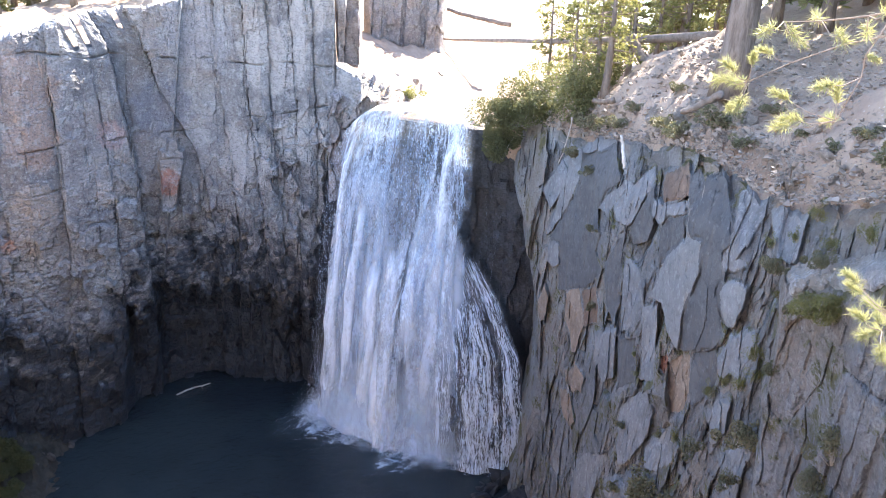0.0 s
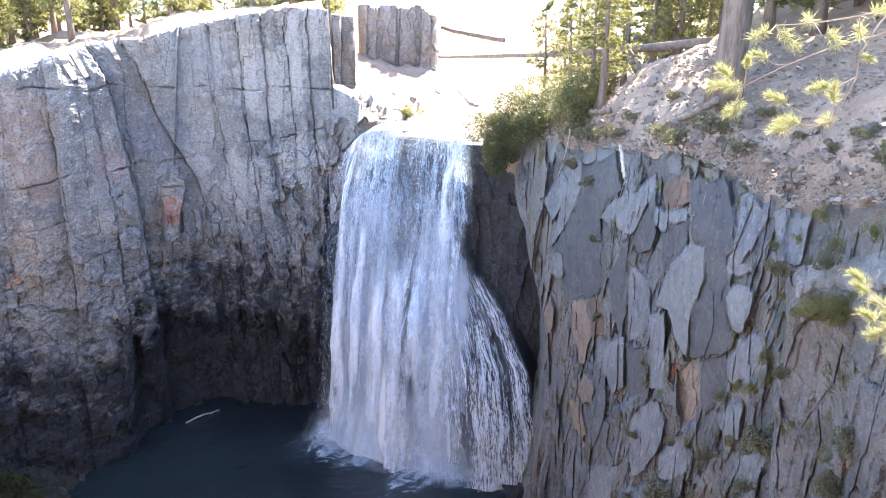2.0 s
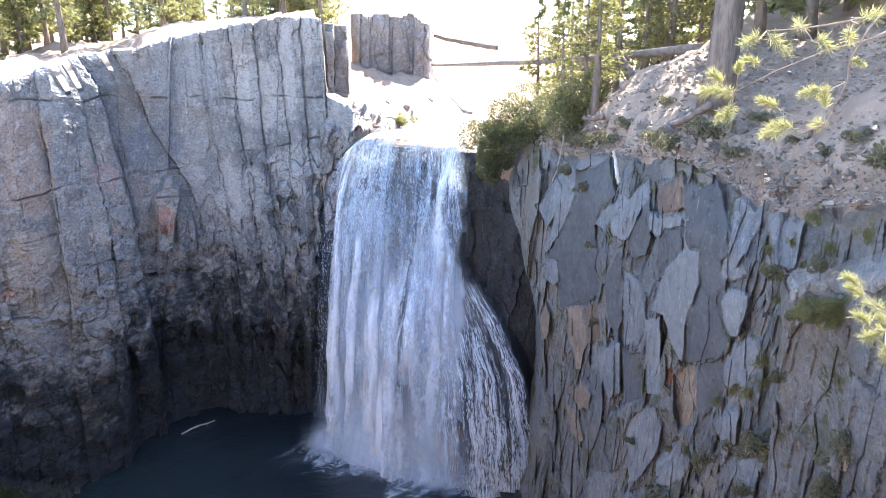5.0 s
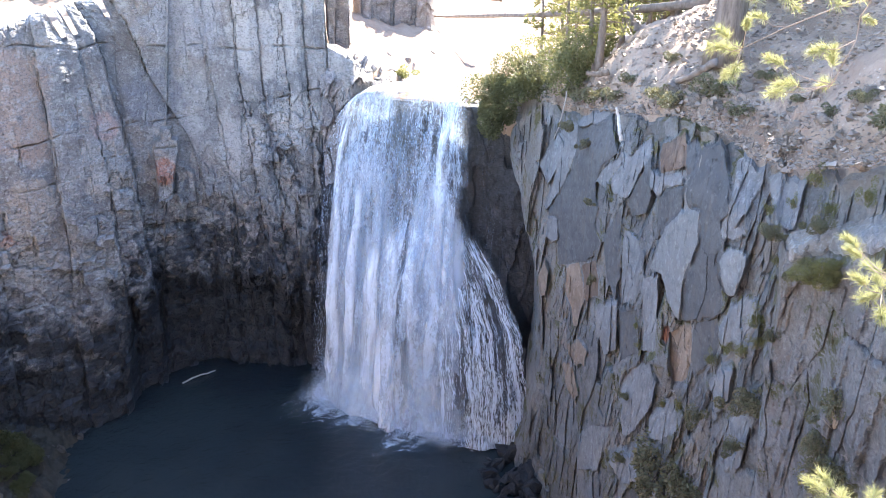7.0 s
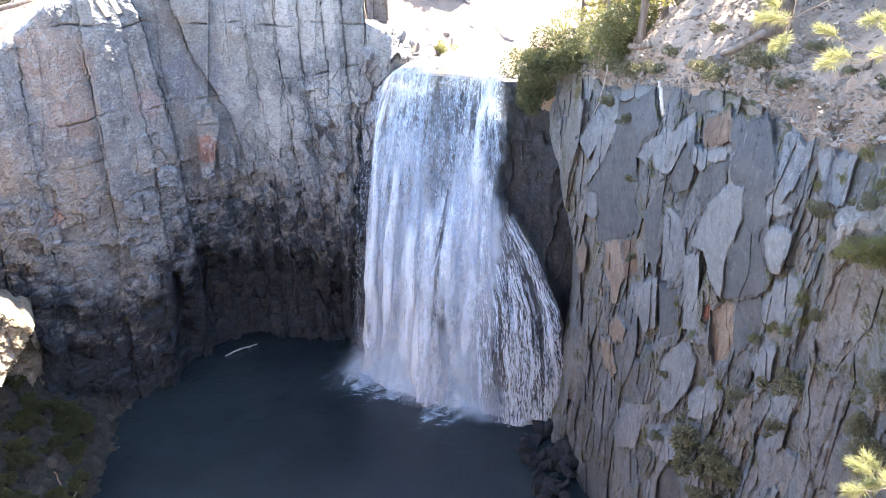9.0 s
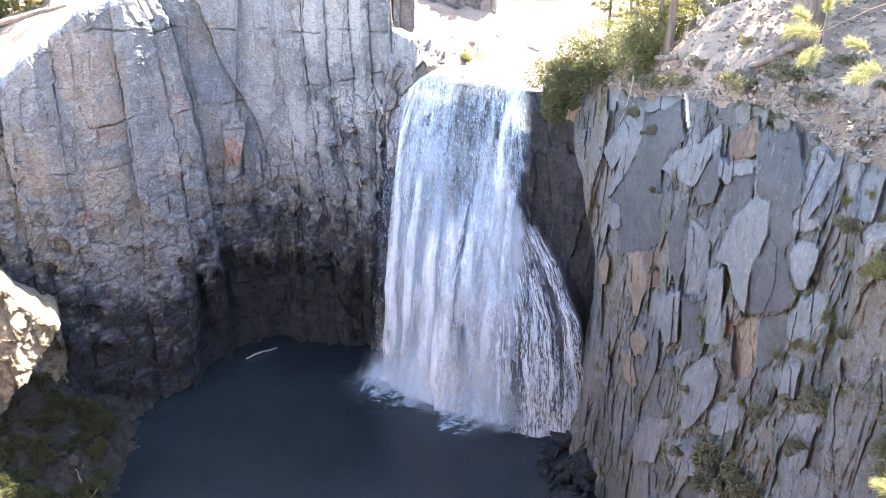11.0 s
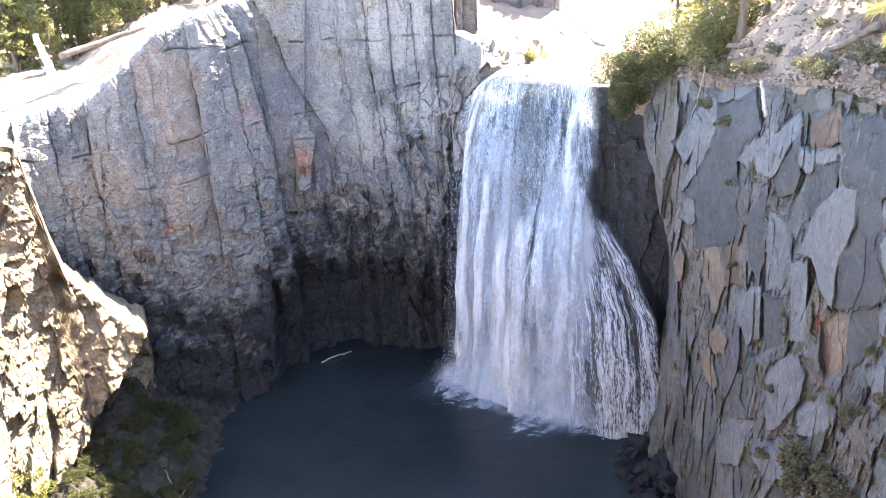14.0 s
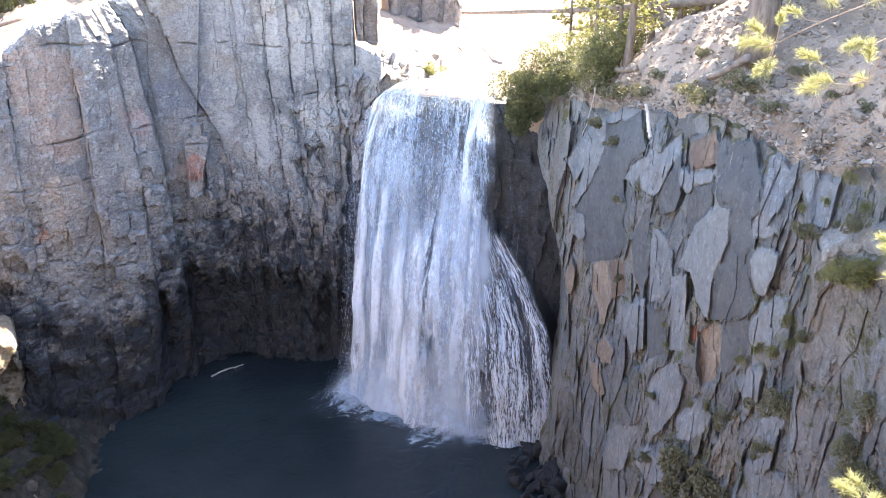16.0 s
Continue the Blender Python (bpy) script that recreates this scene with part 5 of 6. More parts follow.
def shrub(name, label, size, seed, leaves, count=2200, leaf=0.16, lumps=9, group=""):
    """A bush: stems and uneven lumps of small leaves with gaps between."""
    rng = np.random.default_rng(seed)
    thing = empty(name, label, "shrub", group=group)
    size = np.array(size, float)
    hubs = rng.normal(0, 0.42, (lumps, 3)) * size
    hubs[:, 2] = np.abs(hubs[:, 2]) * 1.0 + 0.16 * size[2]
    bars = [tube([np.array((0.0, 0, -0.2)) + h * (0.1, 0.1, 0), h * 0.5, h], [0.014 * size[2] + 0.006, 0.008 * size[2] + 0.004, 0.004], 4, k) for k, h in enumerate(hubs)]
    own = rng.integers(0, lumps, count)
    ball = rng.normal(size=(count, 3))
    ball /= np.linalg.norm(ball, axis=1, keepdims=True)
    spread = rng.uniform(0.22, 0.48, lumps)[own][:, None] * size * rng.uniform(0.35, 1.0, (count, 1)) ** 0.5
    c = hubs[own] + ball * spread
    c[:, 2] = np.maximum(c[:, 2], -0.1 * size[2])
    v, f = blades(c, ball + rng.normal(0, 0.7, (count, 3)), leaf, leaf * 0.3, rng)
    part("branchwork", mesh_list("branchwork", *join_tubes(bars), DEADWOOD), thing, kind="stuff")
    part("foliage", mesh_from("foliage", v, f, leaves), thing)
    return thing


def spot(az, elev):
    """Where a line of sight from the overlook first meets the upper land."""
    e = math.tan(radians(elev))
    for d in np.arange(float(brink(np.array(az))) + 0.8, 300, 0.25):
        if 38 + d * e < float(land(np.array(az), np.array(d))):
            return Vector(polar(np.array(az), d, float(land(np.array(az), np.array(d)))).tolist())
    return Vector(polar(np.array(az), 120.0, float(land(np.array(az), np.array(120.0)))).tolist())


def on_land(az, dist):
    return Vector(polar(np.array(az), dist, float(land(np.array(az), np.array(dist))) - 0.15).tolist())


def place(at, turn=0.0, size=1.0):
    return Matrix.LocRotScale(at, Euler((0, 0, turn)), (size, size, size))


def put_copy(ob, at, turn=0.0, size=1.0):
    """A copy of a thing at a place, turned and sized."""
    c = copy_thing(ob, pose(0, 0, 0))
    c.matrix_basis = place(at, turn, size)
    return c


rng = np.random.default_rng(5)
# woods on the far plateau
far_pines = [conifer("tall dark green pine in the far woods on the plateau", 19 + 2 * k, 0.34, 0.03 + 0.03 * k, 20 + k, NEEDLES_FAR, 60, 12, 3.2 + 0.3 * k, 0.62) for k in range(4)]
for k, ob in enumerate(far_pines):
    ob.matrix_basis = place(on_land(20 + 7 * k, 118 + 9 * k), k)
for k in range(190):
    az = rng.uniform(9, 54) if k < 160 else rng.uniform(-36, -9)
    d = rng.uniform(98, 205) if k < 160 else rng.uniform(84, 150)
    put_copy(far_pines[k % 4], on_land(az, d), rng.uniform(0, 6.28), rng.uniform(0.6, 1.15))
# sunlit young pines nearer the plateau's rim
young = conifer("young yellow-green pine in full sun on the plateau", 9.5, 0.14, 0.06, 31, NEEDLES, 56, 12, 2.3, 0.4)
young.matrix_basis = place(on_land(31.5, 92))
for az, d, size in ((34, 96, 0.8), (29.6, 104, 1.1), (38, 88, 0.7), (42, 86, 0.9), (45, 92, 1.0), (36.3, 105, 1.0), (40, 100, 1.2), (25, 108, 0.9), (48, 84, 0.8), (33, 112, 1.2)):
    put_copy(young, on_land(az, d), az, size)
# trees on the near slope beside the fall
slope_pine = conifer("slender pine with sunlit yellow-green needles on the slope beside the falls", 11, 0.20, 0.12, 41, NEEDLES, 46, 9, 2.3, 0.3)
slope_pine.matrix_basis = place(on_land(-11.5, 53.5))
for az, d, size in ((-9.4, 60, 1.0), (-13.6, 60, 1.15), (-15.5, 66, 1.1), (-17.5, 63, 1.2), (-7.5, 68, 1.15), (-19.5, 70, 1.2), (-12.2, 72, 1.3), (-24, 66, 1.3)):
    put_copy(slope_pine, on_land(az, d), az * 3, size)
# pines added to shade the near slope; the first twelve stand unseen
for k in range(26):
    az = rng.uniform(-62, -36) if k < 12 else rng.uniform(-35, -15)
    put_copy(far_pines[k % 4], on_land(az, rng.uniform(34, 60) if k < 12 else rng.uniform(62, 90)), rng.uniform(0, 6.28), rng.uniform(0.9, 1.2))
# further pines added uphill to throw shade on the ledge and slope
for az, d, size in ((-31.5, 43, 1.1), (-34.5, 40, 1.0), (-23.5, 51, 1.0), (-26.5, 48, 1.1), (-29, 50, 1.0), (-24.8, 57, 1.1), (-27.8, 56, 1.1), (-32, 52, 1.0)):
    put_copy(far_pines[1], on_land(az, d), az, size)
big = conifer("old pine with thick furrowed trunk on the slope above the cliff", 26, 0.80, 0.36, 43, NEEDLES, 50, 14, 4.5, 0.4)
big.matrix_basis = place(on_land(-21.1, 39.2))
dark_trunk = conifer("dark-trunked pine behind the leafy shrub", 10, 0.3, 0.22, 44, NEEDLES, 40, 12, 2.4, 0.3)
dark_trunk.matrix_basis = place(on_land(-12.0, 50.0))

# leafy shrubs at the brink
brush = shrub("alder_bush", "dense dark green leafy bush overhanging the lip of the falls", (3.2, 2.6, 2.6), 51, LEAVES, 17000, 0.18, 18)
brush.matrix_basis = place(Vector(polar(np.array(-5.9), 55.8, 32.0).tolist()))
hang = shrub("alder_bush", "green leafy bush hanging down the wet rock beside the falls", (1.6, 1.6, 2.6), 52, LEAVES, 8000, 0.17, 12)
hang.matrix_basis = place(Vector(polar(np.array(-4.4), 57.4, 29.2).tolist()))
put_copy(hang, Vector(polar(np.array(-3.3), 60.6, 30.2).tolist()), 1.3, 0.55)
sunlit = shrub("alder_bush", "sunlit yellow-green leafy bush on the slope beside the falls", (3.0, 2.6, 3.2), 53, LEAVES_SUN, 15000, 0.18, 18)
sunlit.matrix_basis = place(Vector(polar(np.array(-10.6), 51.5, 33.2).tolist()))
bank_bush = shrub("low_bush", "low yellow-green bush on the sunlit river bank", (1.4, 1.2, 0.8), 54, NEEDLES, 1500, 0.16, 8)
bank_bush.matrix_basis = place(Vector(polar(np.array(2.9), 77.0, 32.0).tolist()))

dry = shrub("dry_shrub", "low dry grey-green shrub rooted on the gravel slope", (0.8, 0.8, 0.6), 61, DRY_LEAVES, 1600, 0.12, 8, "dry shrubs on the slope")
dry.matrix_basis = place(spot(-16.8, -5.9))
for az, e, size in ((-18.0, -6.3, 1.1), (-20.9, -5.3, 1.4), (-12.0, -6.2, 1.3), (-13.4, -6.0, 1.0), (-10.8, -6.0, 1.2), (-17.3, -3.0, 0.7), (-28.6, -6.5, 0.6), (-26.5, -5.5, 0.5), (-24.0, -4.2, 0.6), (-30.5, -5.2, 0.6), (-22.3, -6.7, 0.8), (-14.6, -4.6, 0.8), (-32.5, -7.0, 1.2)):
    put_copy(dry, spot(az, e), az * 5, size)
# brush that grows out of the cliff
crag = shrub("crag_shrub", "grey-green brush growing from a crack in the cliff", (1.1, 0.9, 1.0), 63, DRY_LEAVES, 2600, 0.13, 10, "brush on the cliff")
crag.matrix_basis = place(Vector(polar(np.array(-19.0), 33.8, 14.6).tolist()), 0, 1.7)
for az, d, z, size in ((-20.8, 32.6, 15.0, 1.5), (-25.5, 28.6, 22.6, 0.9), (-25.2, 28.4, 20.6, 0.5), (-22.0, 31.2, 20.0, 0.6), (-21.4, 31.6, 13.8, 0.8), (-16.0, 37.6, 13.0, 0.5), (-22.6, 30.8, 12.9, 1.0), (-28.5, 26.0, 29.5, 0.7), (-27.4, 27.4, 26.5, 0.5), (-28.8, 26.2, 31.2, 0.5), (-26.3, 28.8, 30.0, 0.5), (-16.6, 38.0, 17.0, 0.35), (-12.6, 43.2, 22.0, 0.4), (-12.2, 43.6, 27.0, 0.35), (-11.2, 45.6, 30.2, 0.5), (-10.2, 47.5, 31.0, 0.6)):
    put_copy(crag, Vector(polar(np.array(az), d, z).tolist()), az * 4, size)


moss_tuft = shrub("crag_shrub", "low olive moss and fern in a crack of the cliff", (0.9, 0.7, 1.3), 69, MOSS_LEAVES, 3200, 0.075, 14, "growth in the cracks of the cliff")
moss_tuft.matrix_basis = place(Vector(polar(np.array(-25.3), 29.6, 24.6).tolist()), 0, 0.5)
for az, d, z, size in ((-26.0, 29.5, 26.1, 0.55), (-26.4, 29.2, 25.3, 0.45), (-25.6, 29.8, 30.8, 0.3), (-26.5, 29.2, 29.9, 0.32), (-26.8, 28.9, 29.0, 0.3), (-16.8, 38.1, 21.5, 0.3), (-17.1, 37.7, 20.5, 0.25), (-13.9, 41.7, 27.8, 0.22), (-24.0, 31.0, 24.0, 0.3), (-23.0, 31.8, 23.0, 0.4), (-20.9, 33.6, 19.4, 0.35), (-19.6, 34.9, 18.6, 0.3), (-28.4, 27.7, 32.5, 0.4), (-29.6, 26.8, 31.7, 0.4), (-31.8, 25.6, 32.5, 0.45), (-27.1, 28.7, 31.4, 0.3)):
    put_copy(moss_tuft, Vector(polar(np.array(az), d, z).tolist()), az * 4, size)
cushion = shrub("cushion_plant", "dense olive-green cushion plant on the ledge", (1.0, 0.7, 0.75), 67, MOSS_LEAVES, 12000, 0.05, 16)
cushion.matrix_basis = place(Vector(polar(np.array(-29.6), 24.7, 29.9).tolist()))
tangle = shrub("crag_shrub", "green brush on the buttress", (0.8, 0.7, 0.9), 68, DRY_LEAVES, 3500, 0.08, 12, "brush on the cliff")
tangle.matrix_basis = place(Vector(polar(np.array(-32.6), 23.2, 25.9).tolist()))
put_copy(tangle, Vector(polar(np.array(-31.6), 23.7, 24.1).tolist()), 1.0, 0.8)
put_copy(tangle, Vector(polar(np.array(-33.5), 22.9, 23.4).tolist()), 2.0, 1.2)

# ---- pine boughs close to the overlook ----
def bough(label, stem, tufts, seed, needle=0.062, count=300):
    """A bough: woody stem with brushes of long needles. Places are turn, elevation and distance from the eye."""
    def at(az, e, d):
        return np.array(EYE) + d * np.array((-math.sin(radians(az)) * math.cos(radians(e)), math.cos(radians(az)) * math.cos(radians(e)), math.sin(radians(e))))
    rng = np.random.default_rng(seed)
    thing = empty("pine_bough", label, "branch")
    stem_pts = np.array([at(*p) for p in stem])
    part("stem", mesh_list("stem", *tube(stem_pts, np.linspace(0.006, 0.0022, len(stem)), 6, seed), TWIG), thing)
    for az, e, d, size in tufts:
        c = at(az, e, d)
        near = stem_pts[np.linalg.norm(stem_pts - c, axis=1).argmin()]
        part("twig", mesh_list("twig", *tube([near, (near + c) / 2 - (0, 0, 0.02), c], [0.003, 0.0026, 0.002], 5, seed), TWIG), thing)
        way = (c - near) / (np.linalg.norm(c - near) + 1e-6)
        cs = c + way * rng.uniform(-0.05, 0.05, (count, 1)) * size
        ws = way * 0.8 + rng.normal(0, 0.55, (count, 3)) + (0, 0, 0.2)
        v, f = blades(cs, ws, needle * size, 0.0013, rng)
        part("needle_tuft", mesh_from("needle_tuft", v, f, NEEDLES_NEAR), thing)
    return thing


bough("pine bough with sunlit yellow-green needles beside the overlook",
      [(-32.4, 5.4, 4.5), (-30.2, 2.3, 4.5), (-29.3, 0.3, 4.5), (-29.3, -1.2, 4.5), (-28.3, -4.2, 4.5)],
      [(-27.3, -1.9, 4.4, 1.0), (-28.1, -2.5, 4.5, 1.0), (-27.9, -4.2, 4.6, 1.0), (-25.6, -4.4, 4.4, 1.2), (-25.0, -4.9, 4.6, 1.0), (-24.6, -2.8, 4.4, 1.0), (-29.7, 0.1, 4.5, 0.6)], 71)
bough("long thin pine bough reaching over the slope",
      [(-33.1, 3.0, 4.6), (-30.4, 1.6, 4.6), (-27.8, 0.9, 4.6), (-24.9, -0.4, 4.6), (-22.2, -1.9, 4.6)],
      [(-20.9, -1.0, 4.5, 1.0), (-20.8, -1.9, 4.6, 1.2), (-21.7, -2.0, 4.7, 1.0), (-21.9, -3.4, 4.5, 1.0), (-21.4, -3.6, 4.7, 0.8), (-22.3, -0.4, 4.5, 0.8), (-23.2, 0.2, 4.6, 0.8)], 72)
bough("hanging pine bough near the overlook",
      [(-34.1, 5.9, 3.6), (-31.5, 3.4, 3.6), (-29.0, 2.8, 3.6), (-26.3, 2.4, 3.6), (-23.9, 2.3, 3.6)],
      [(-23.0, 1.7, 3.5, 1.0), (-24.7, 1.5, 3.6, 1.0), (-26.0, 2.6, 3.7, 1.0), (-27.5, 1.4, 3.5, 1.0), (-29.1, 1.9, 3.7, 1.0), (-30.1, 3.0, 3.5, 1.0)], 73, 0.06, 150)
bough("pine bough tips at the edge of the overlook",
      [(-37.8, -12.0, 4.2), (-36.0, -15.7, 4.2), (-34.6, -17.1, 4.2), (-33.8, -18.1, 4.2)],
      [(-31.4, -15.0, 4.1, 0.8), (-31.7, -15.7, 4.2, 0.8), (-33.0, -16.5, 4.3, 1.0), (-32.4, -17.5, 4.1, 1.0), (-33.5, -17.4, 4.3, 1.0), (-34.0, -19.4, 4.1, 1.0), (-33.3, -18.4, 4.2, 1.0), (-34.8, -19.9, 4.3, 1.0)], 74)
bough("pine bough tips below the overlook",
      [(-42.2, -33.7, 4.0), (-38.5, -33.0, 4.0), (-36.0, -32.3, 4.0), (-34.5, -32.5, 4.0)],
      [(-32.9, -31.6, 3.9, 1.0), (-32.4, -32.1, 4.0, 1.0), (-34.1, -32.2, 4.1, 1.0), (-35.0, -32.7, 3.9, 1.0), (-36.1, -31.6, 4.1, 1.0), (-33.4, -32.8, 3.9, 1.0), (-36.8, -32.5, 4.0, 1.2), (-32.3, -33.5, 4.1, 1.0), (-37.8, -31.7, 3.9, 1.0)], 75)
# ---- loose rock and dead wood ----
def boulder_mesh(name, seed, material, subdivisions=3):
    bm = bmesh.new()
    bmesh.ops.create_icosphere(bm, subdivisions=subdivisions, radius=1.0)
    v = np.array([q.co[:] for q in bm.verts])
    rng = np.random.default_rng(seed)
    for _ in range(16):                     # flat breaks
        n = rng.normal(size=3)
        n /= np.linalg.norm(n)
        cut = rng.uniform(0.32, 0.66)
        over = np.maximum(v @ n - cut, 0)
        v = v - over[:, None] * n * 0.92
    v = v * (1 + 0.07 * fbm(v[:, 0] * 2.2 + seed, v[:, 1] * 2.2, v[:, 2] * 2.2, seed, 4))[:, None]
    for q, co in zip(bm.verts, v):
        q.co = co
    me = bpy.data.meshes.new(name)
    bm.to_mesh(me)
    bm.free()
    me.materials.append(material)
    return me


dark_stones = [boulder_mesh("boulder", 700 + k, ROCK_WET) for k in range(5)]
grey_stones = [boulder_mesh("boulder", 710 + k, ROCK_TOP) for k in range(5)]
scree_stones = [boulder_mesh("boulder", 730 + k, ROCK_SCREE_SHADED) for k in range(5)]
slope_stones = [boulder_mesh("boulder", 720 + k, ROCK_SLOPE, 2) for k in range(5)]


def boulder(me, at, size, label, group, rng):
    ob = tagged(new("boulder", me), label, "boulder", group)
    ob.matrix_basis = Matrix.LocRotScale(at, Euler(rng.uniform(0, 6.28, 3).tolist()), (size * rng.uniform(0.8, 1.3), size * rng.uniform(0.8, 1.3), size * rng.uniform(0.6, 1.0)))
    return ob


def build_talus():
    # a heap whose foot runs along the water's edge from (-36, 60) to (-20, 24)
    u, w = np.meshgrid(np.linspace(0, 1, 150), np.linspace(0, 1, 90))
    foot_x, foot_y = np.interp(u, [0, 0.4, 1], [-34.5, -28.0, -17]), np.interp(u, [0, 0.4, 1], [61, 41.5, 20])
    top_x, top_y = np.interp(u, [0, 0.25, 0.5, 1], [-39.5, -40, -41, -38]), np.interp(u, [0, 0.25, 0.5, 1], [58, 46, 34, 18])
    x, y = foot_x + (top_x - foot_x) * w, foot_y + (top_y - foot_y) * w
    z = -0.9 + np.interp(u, [0, 0.15, 0.3, 0.42, 0.55, 1], [5.5, 8.0, 10.0, 12, 14.5, 16]) * w ** 1.1
    z = z + (0.9 * fbm(x / 2.5, y / 2.5, 0 * x, 750, 5) + 0.35 * fbm(x * 1.2, y * 1.2, 0 * x, 752, 3)) * step(w, 0, 0.1)
    p = np.stack([x, y, z], -1)
    tagged(new("talus", mesh_from("talus", p.reshape(-1, 3), grid_faces(*p.shape[:2]), TALUS_SHADED)), "scree heaped at the foot of the cliff, coloured dark for its shade", "scree", kind="structure")
    rng = np.random.default_rng(77)
    spots = []
    for k in range(90):
        i, j = int(rng.integers(2, 86)), int(rng.integers(2, 110))
        q = p[i, j]
        size = 0.25 + 0.85 * rng.uniform() ** 2.5
        boulder(scree_stones[k % 5], Vector(q.tolist()) + Vector((0, 0, 0.15 * size)), size,
                "angular broken boulder lying on the scree", "boulders on the scree", rng)
        spots.append(q)
    return p


# near-black gravel: the shade over the heap is part of this colour
TALUS_SHADED = plain_material("shaded_talus_gravel", (0.045, 0.043, 0.037), (0.075, 0.068, 0.057), 1.6, 0.95, 0.9, 0.15, 0.1)
heap = build_talus()
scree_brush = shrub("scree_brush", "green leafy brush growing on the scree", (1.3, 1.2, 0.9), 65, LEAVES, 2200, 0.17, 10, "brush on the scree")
scree_brush.matrix_basis = place(Vector(heap[45, 50].tolist()))
rng = np.random.default_rng(8)
for k in range(120):
    i, j = int(rng.integers(14, 89)), int(rng.integers(22, 110))
    put_copy(scree_brush, Vector(heap[i, j].tolist()), rng.uniform(0, 6), rng.uniform(0.5, 1.1))
# same brush in the sunlit leaf colour
sun_brush = shrub("scree_brush", "bright yellow-green leafy brush in full sun on the scree", (1.5, 1.4, 1.0), 66, LEAVES_FULL_SUN, 2200, 0.18, 10, "sunlit brush on the scree")
sun_brush.matrix_basis = place(Vector(heap[60, 86].tolist()))
for k in range(50):
    i, j = int(rng.integers(50, 89)), int(rng.integers(80, 104))
    put_copy(sun_brush, Vector(heap[i, j].tolist()), rng.uniform(0, 6), rng.uniform(0.6, 1.2))
# boulders at the right foot of the fall
for k in range(110):
    u = rng.uniform()
    az, d = rng.uniform(-9.2, -3.6 - 2.2 * u), 57.5 - 15 * u
    boulder(dark_stones[k % 5], Vector(polar(np.array(az), d, rng.uniform(-0.4, 0.3) + max(0, (-az - 5.6)) * 0.55).tolist()), rng.uniform(0.4, 1.1),
            "wet black boulder in the pool beside the falls", "boulders at the foot of the falls", rng)
# rocks that break through the soil at the rim
for k in range(34):
    az = rng.uniform(-34, -7)
    d = float(brink(np.array(az))) + rng.uniform(2.4, 5.0)
    boulder(slope_stones[k % 5], on_land(az, d) + Vector((0, 0, -0.15)), rng.uniform(0.3, 0.75), "angular grey rock breaking through the soil at the cliff's rim", "rocks at the rim", rng)
# stones on the near slope and the plateau
for k in range(120):
    az = rng.uniform(-35, -8)
    d = float(brink(np.array(az))) + 0.8 + 13 * rng.uniform() ** 2
    size = 0.10 + 0.6 * rng.uniform() ** 4
    boulder(slope_stones[k % 5], on_land(az, d) + Vector((0, 0, 0.1 + 0.1 * size)), size, "angular grey stone lying on the gravel slope", "stones on the slope", rng)
for k in range(40):
    az = rng.uniform(-3, 8.5)
    d = float(np.interp(az, BANK_AZ, SHORE)) + 0.2 + 12 * rng.uniform() ** 2.5
    boulder(grey_stones[k % 5], on_land(az, d), 0.2 + 0.6 * rng.uniform() ** 3, "pale boulder on the sunlit river bank", "boulders on the river bank", rng)


def rubble():
    """Gravel and broken stones strewn over the near slope, past counting."""
    rng = np.random.default_rng(90)
    n = 11000
    az = rng.uniform(-37, -7.5, n)
    d = brink(az) + 0.4 + 19 * rng.uniform(size=n) ** 1.7
    size = 0.03 + 0.16 * rng.uniform(size=n) ** 5
    at = polar(az, d, land(az, d) + 0.3 * step(d - brink(az), 4.0, 2.5))
    corner = rng.normal(size=(n, 6, 3))
    corner /= np.linalg.norm(corner, axis=2, keepdims=True)
    axes = np.array([(1, 0, 0), (-1, 0, 0), (0, 1, 0), (0, -1, 0), (0, 0, 1), (0, 0, -1)], float)
    v = at[:, None] + (axes[None] * 0.8 + 0.5 * corner) * size[:, None, None] * np.array((1.2, 1.2, 0.8))
    f = np.array([(0, 2, 4), (2, 1, 4), (1, 3, 4), (3, 0, 4), (2, 0, 5), (1, 2, 5), (3, 1, 5), (0, 3, 5)])
    faces = (f[None] + 6 * np.arange(n)[:, None, None]).reshape(-1, 3)
    tagged(new("rubble", mesh_from("rubble", v.reshape(-1, 3), faces, GRAVEL)), "loose grey gravel and broken stone on the slope", "gravel", kind="stuff")


GRAVEL = leaf_material("gravel_stone", (0.30, 0.245, 0.20), (0.165, 0.13, 0.105), 0.0)
rubble()


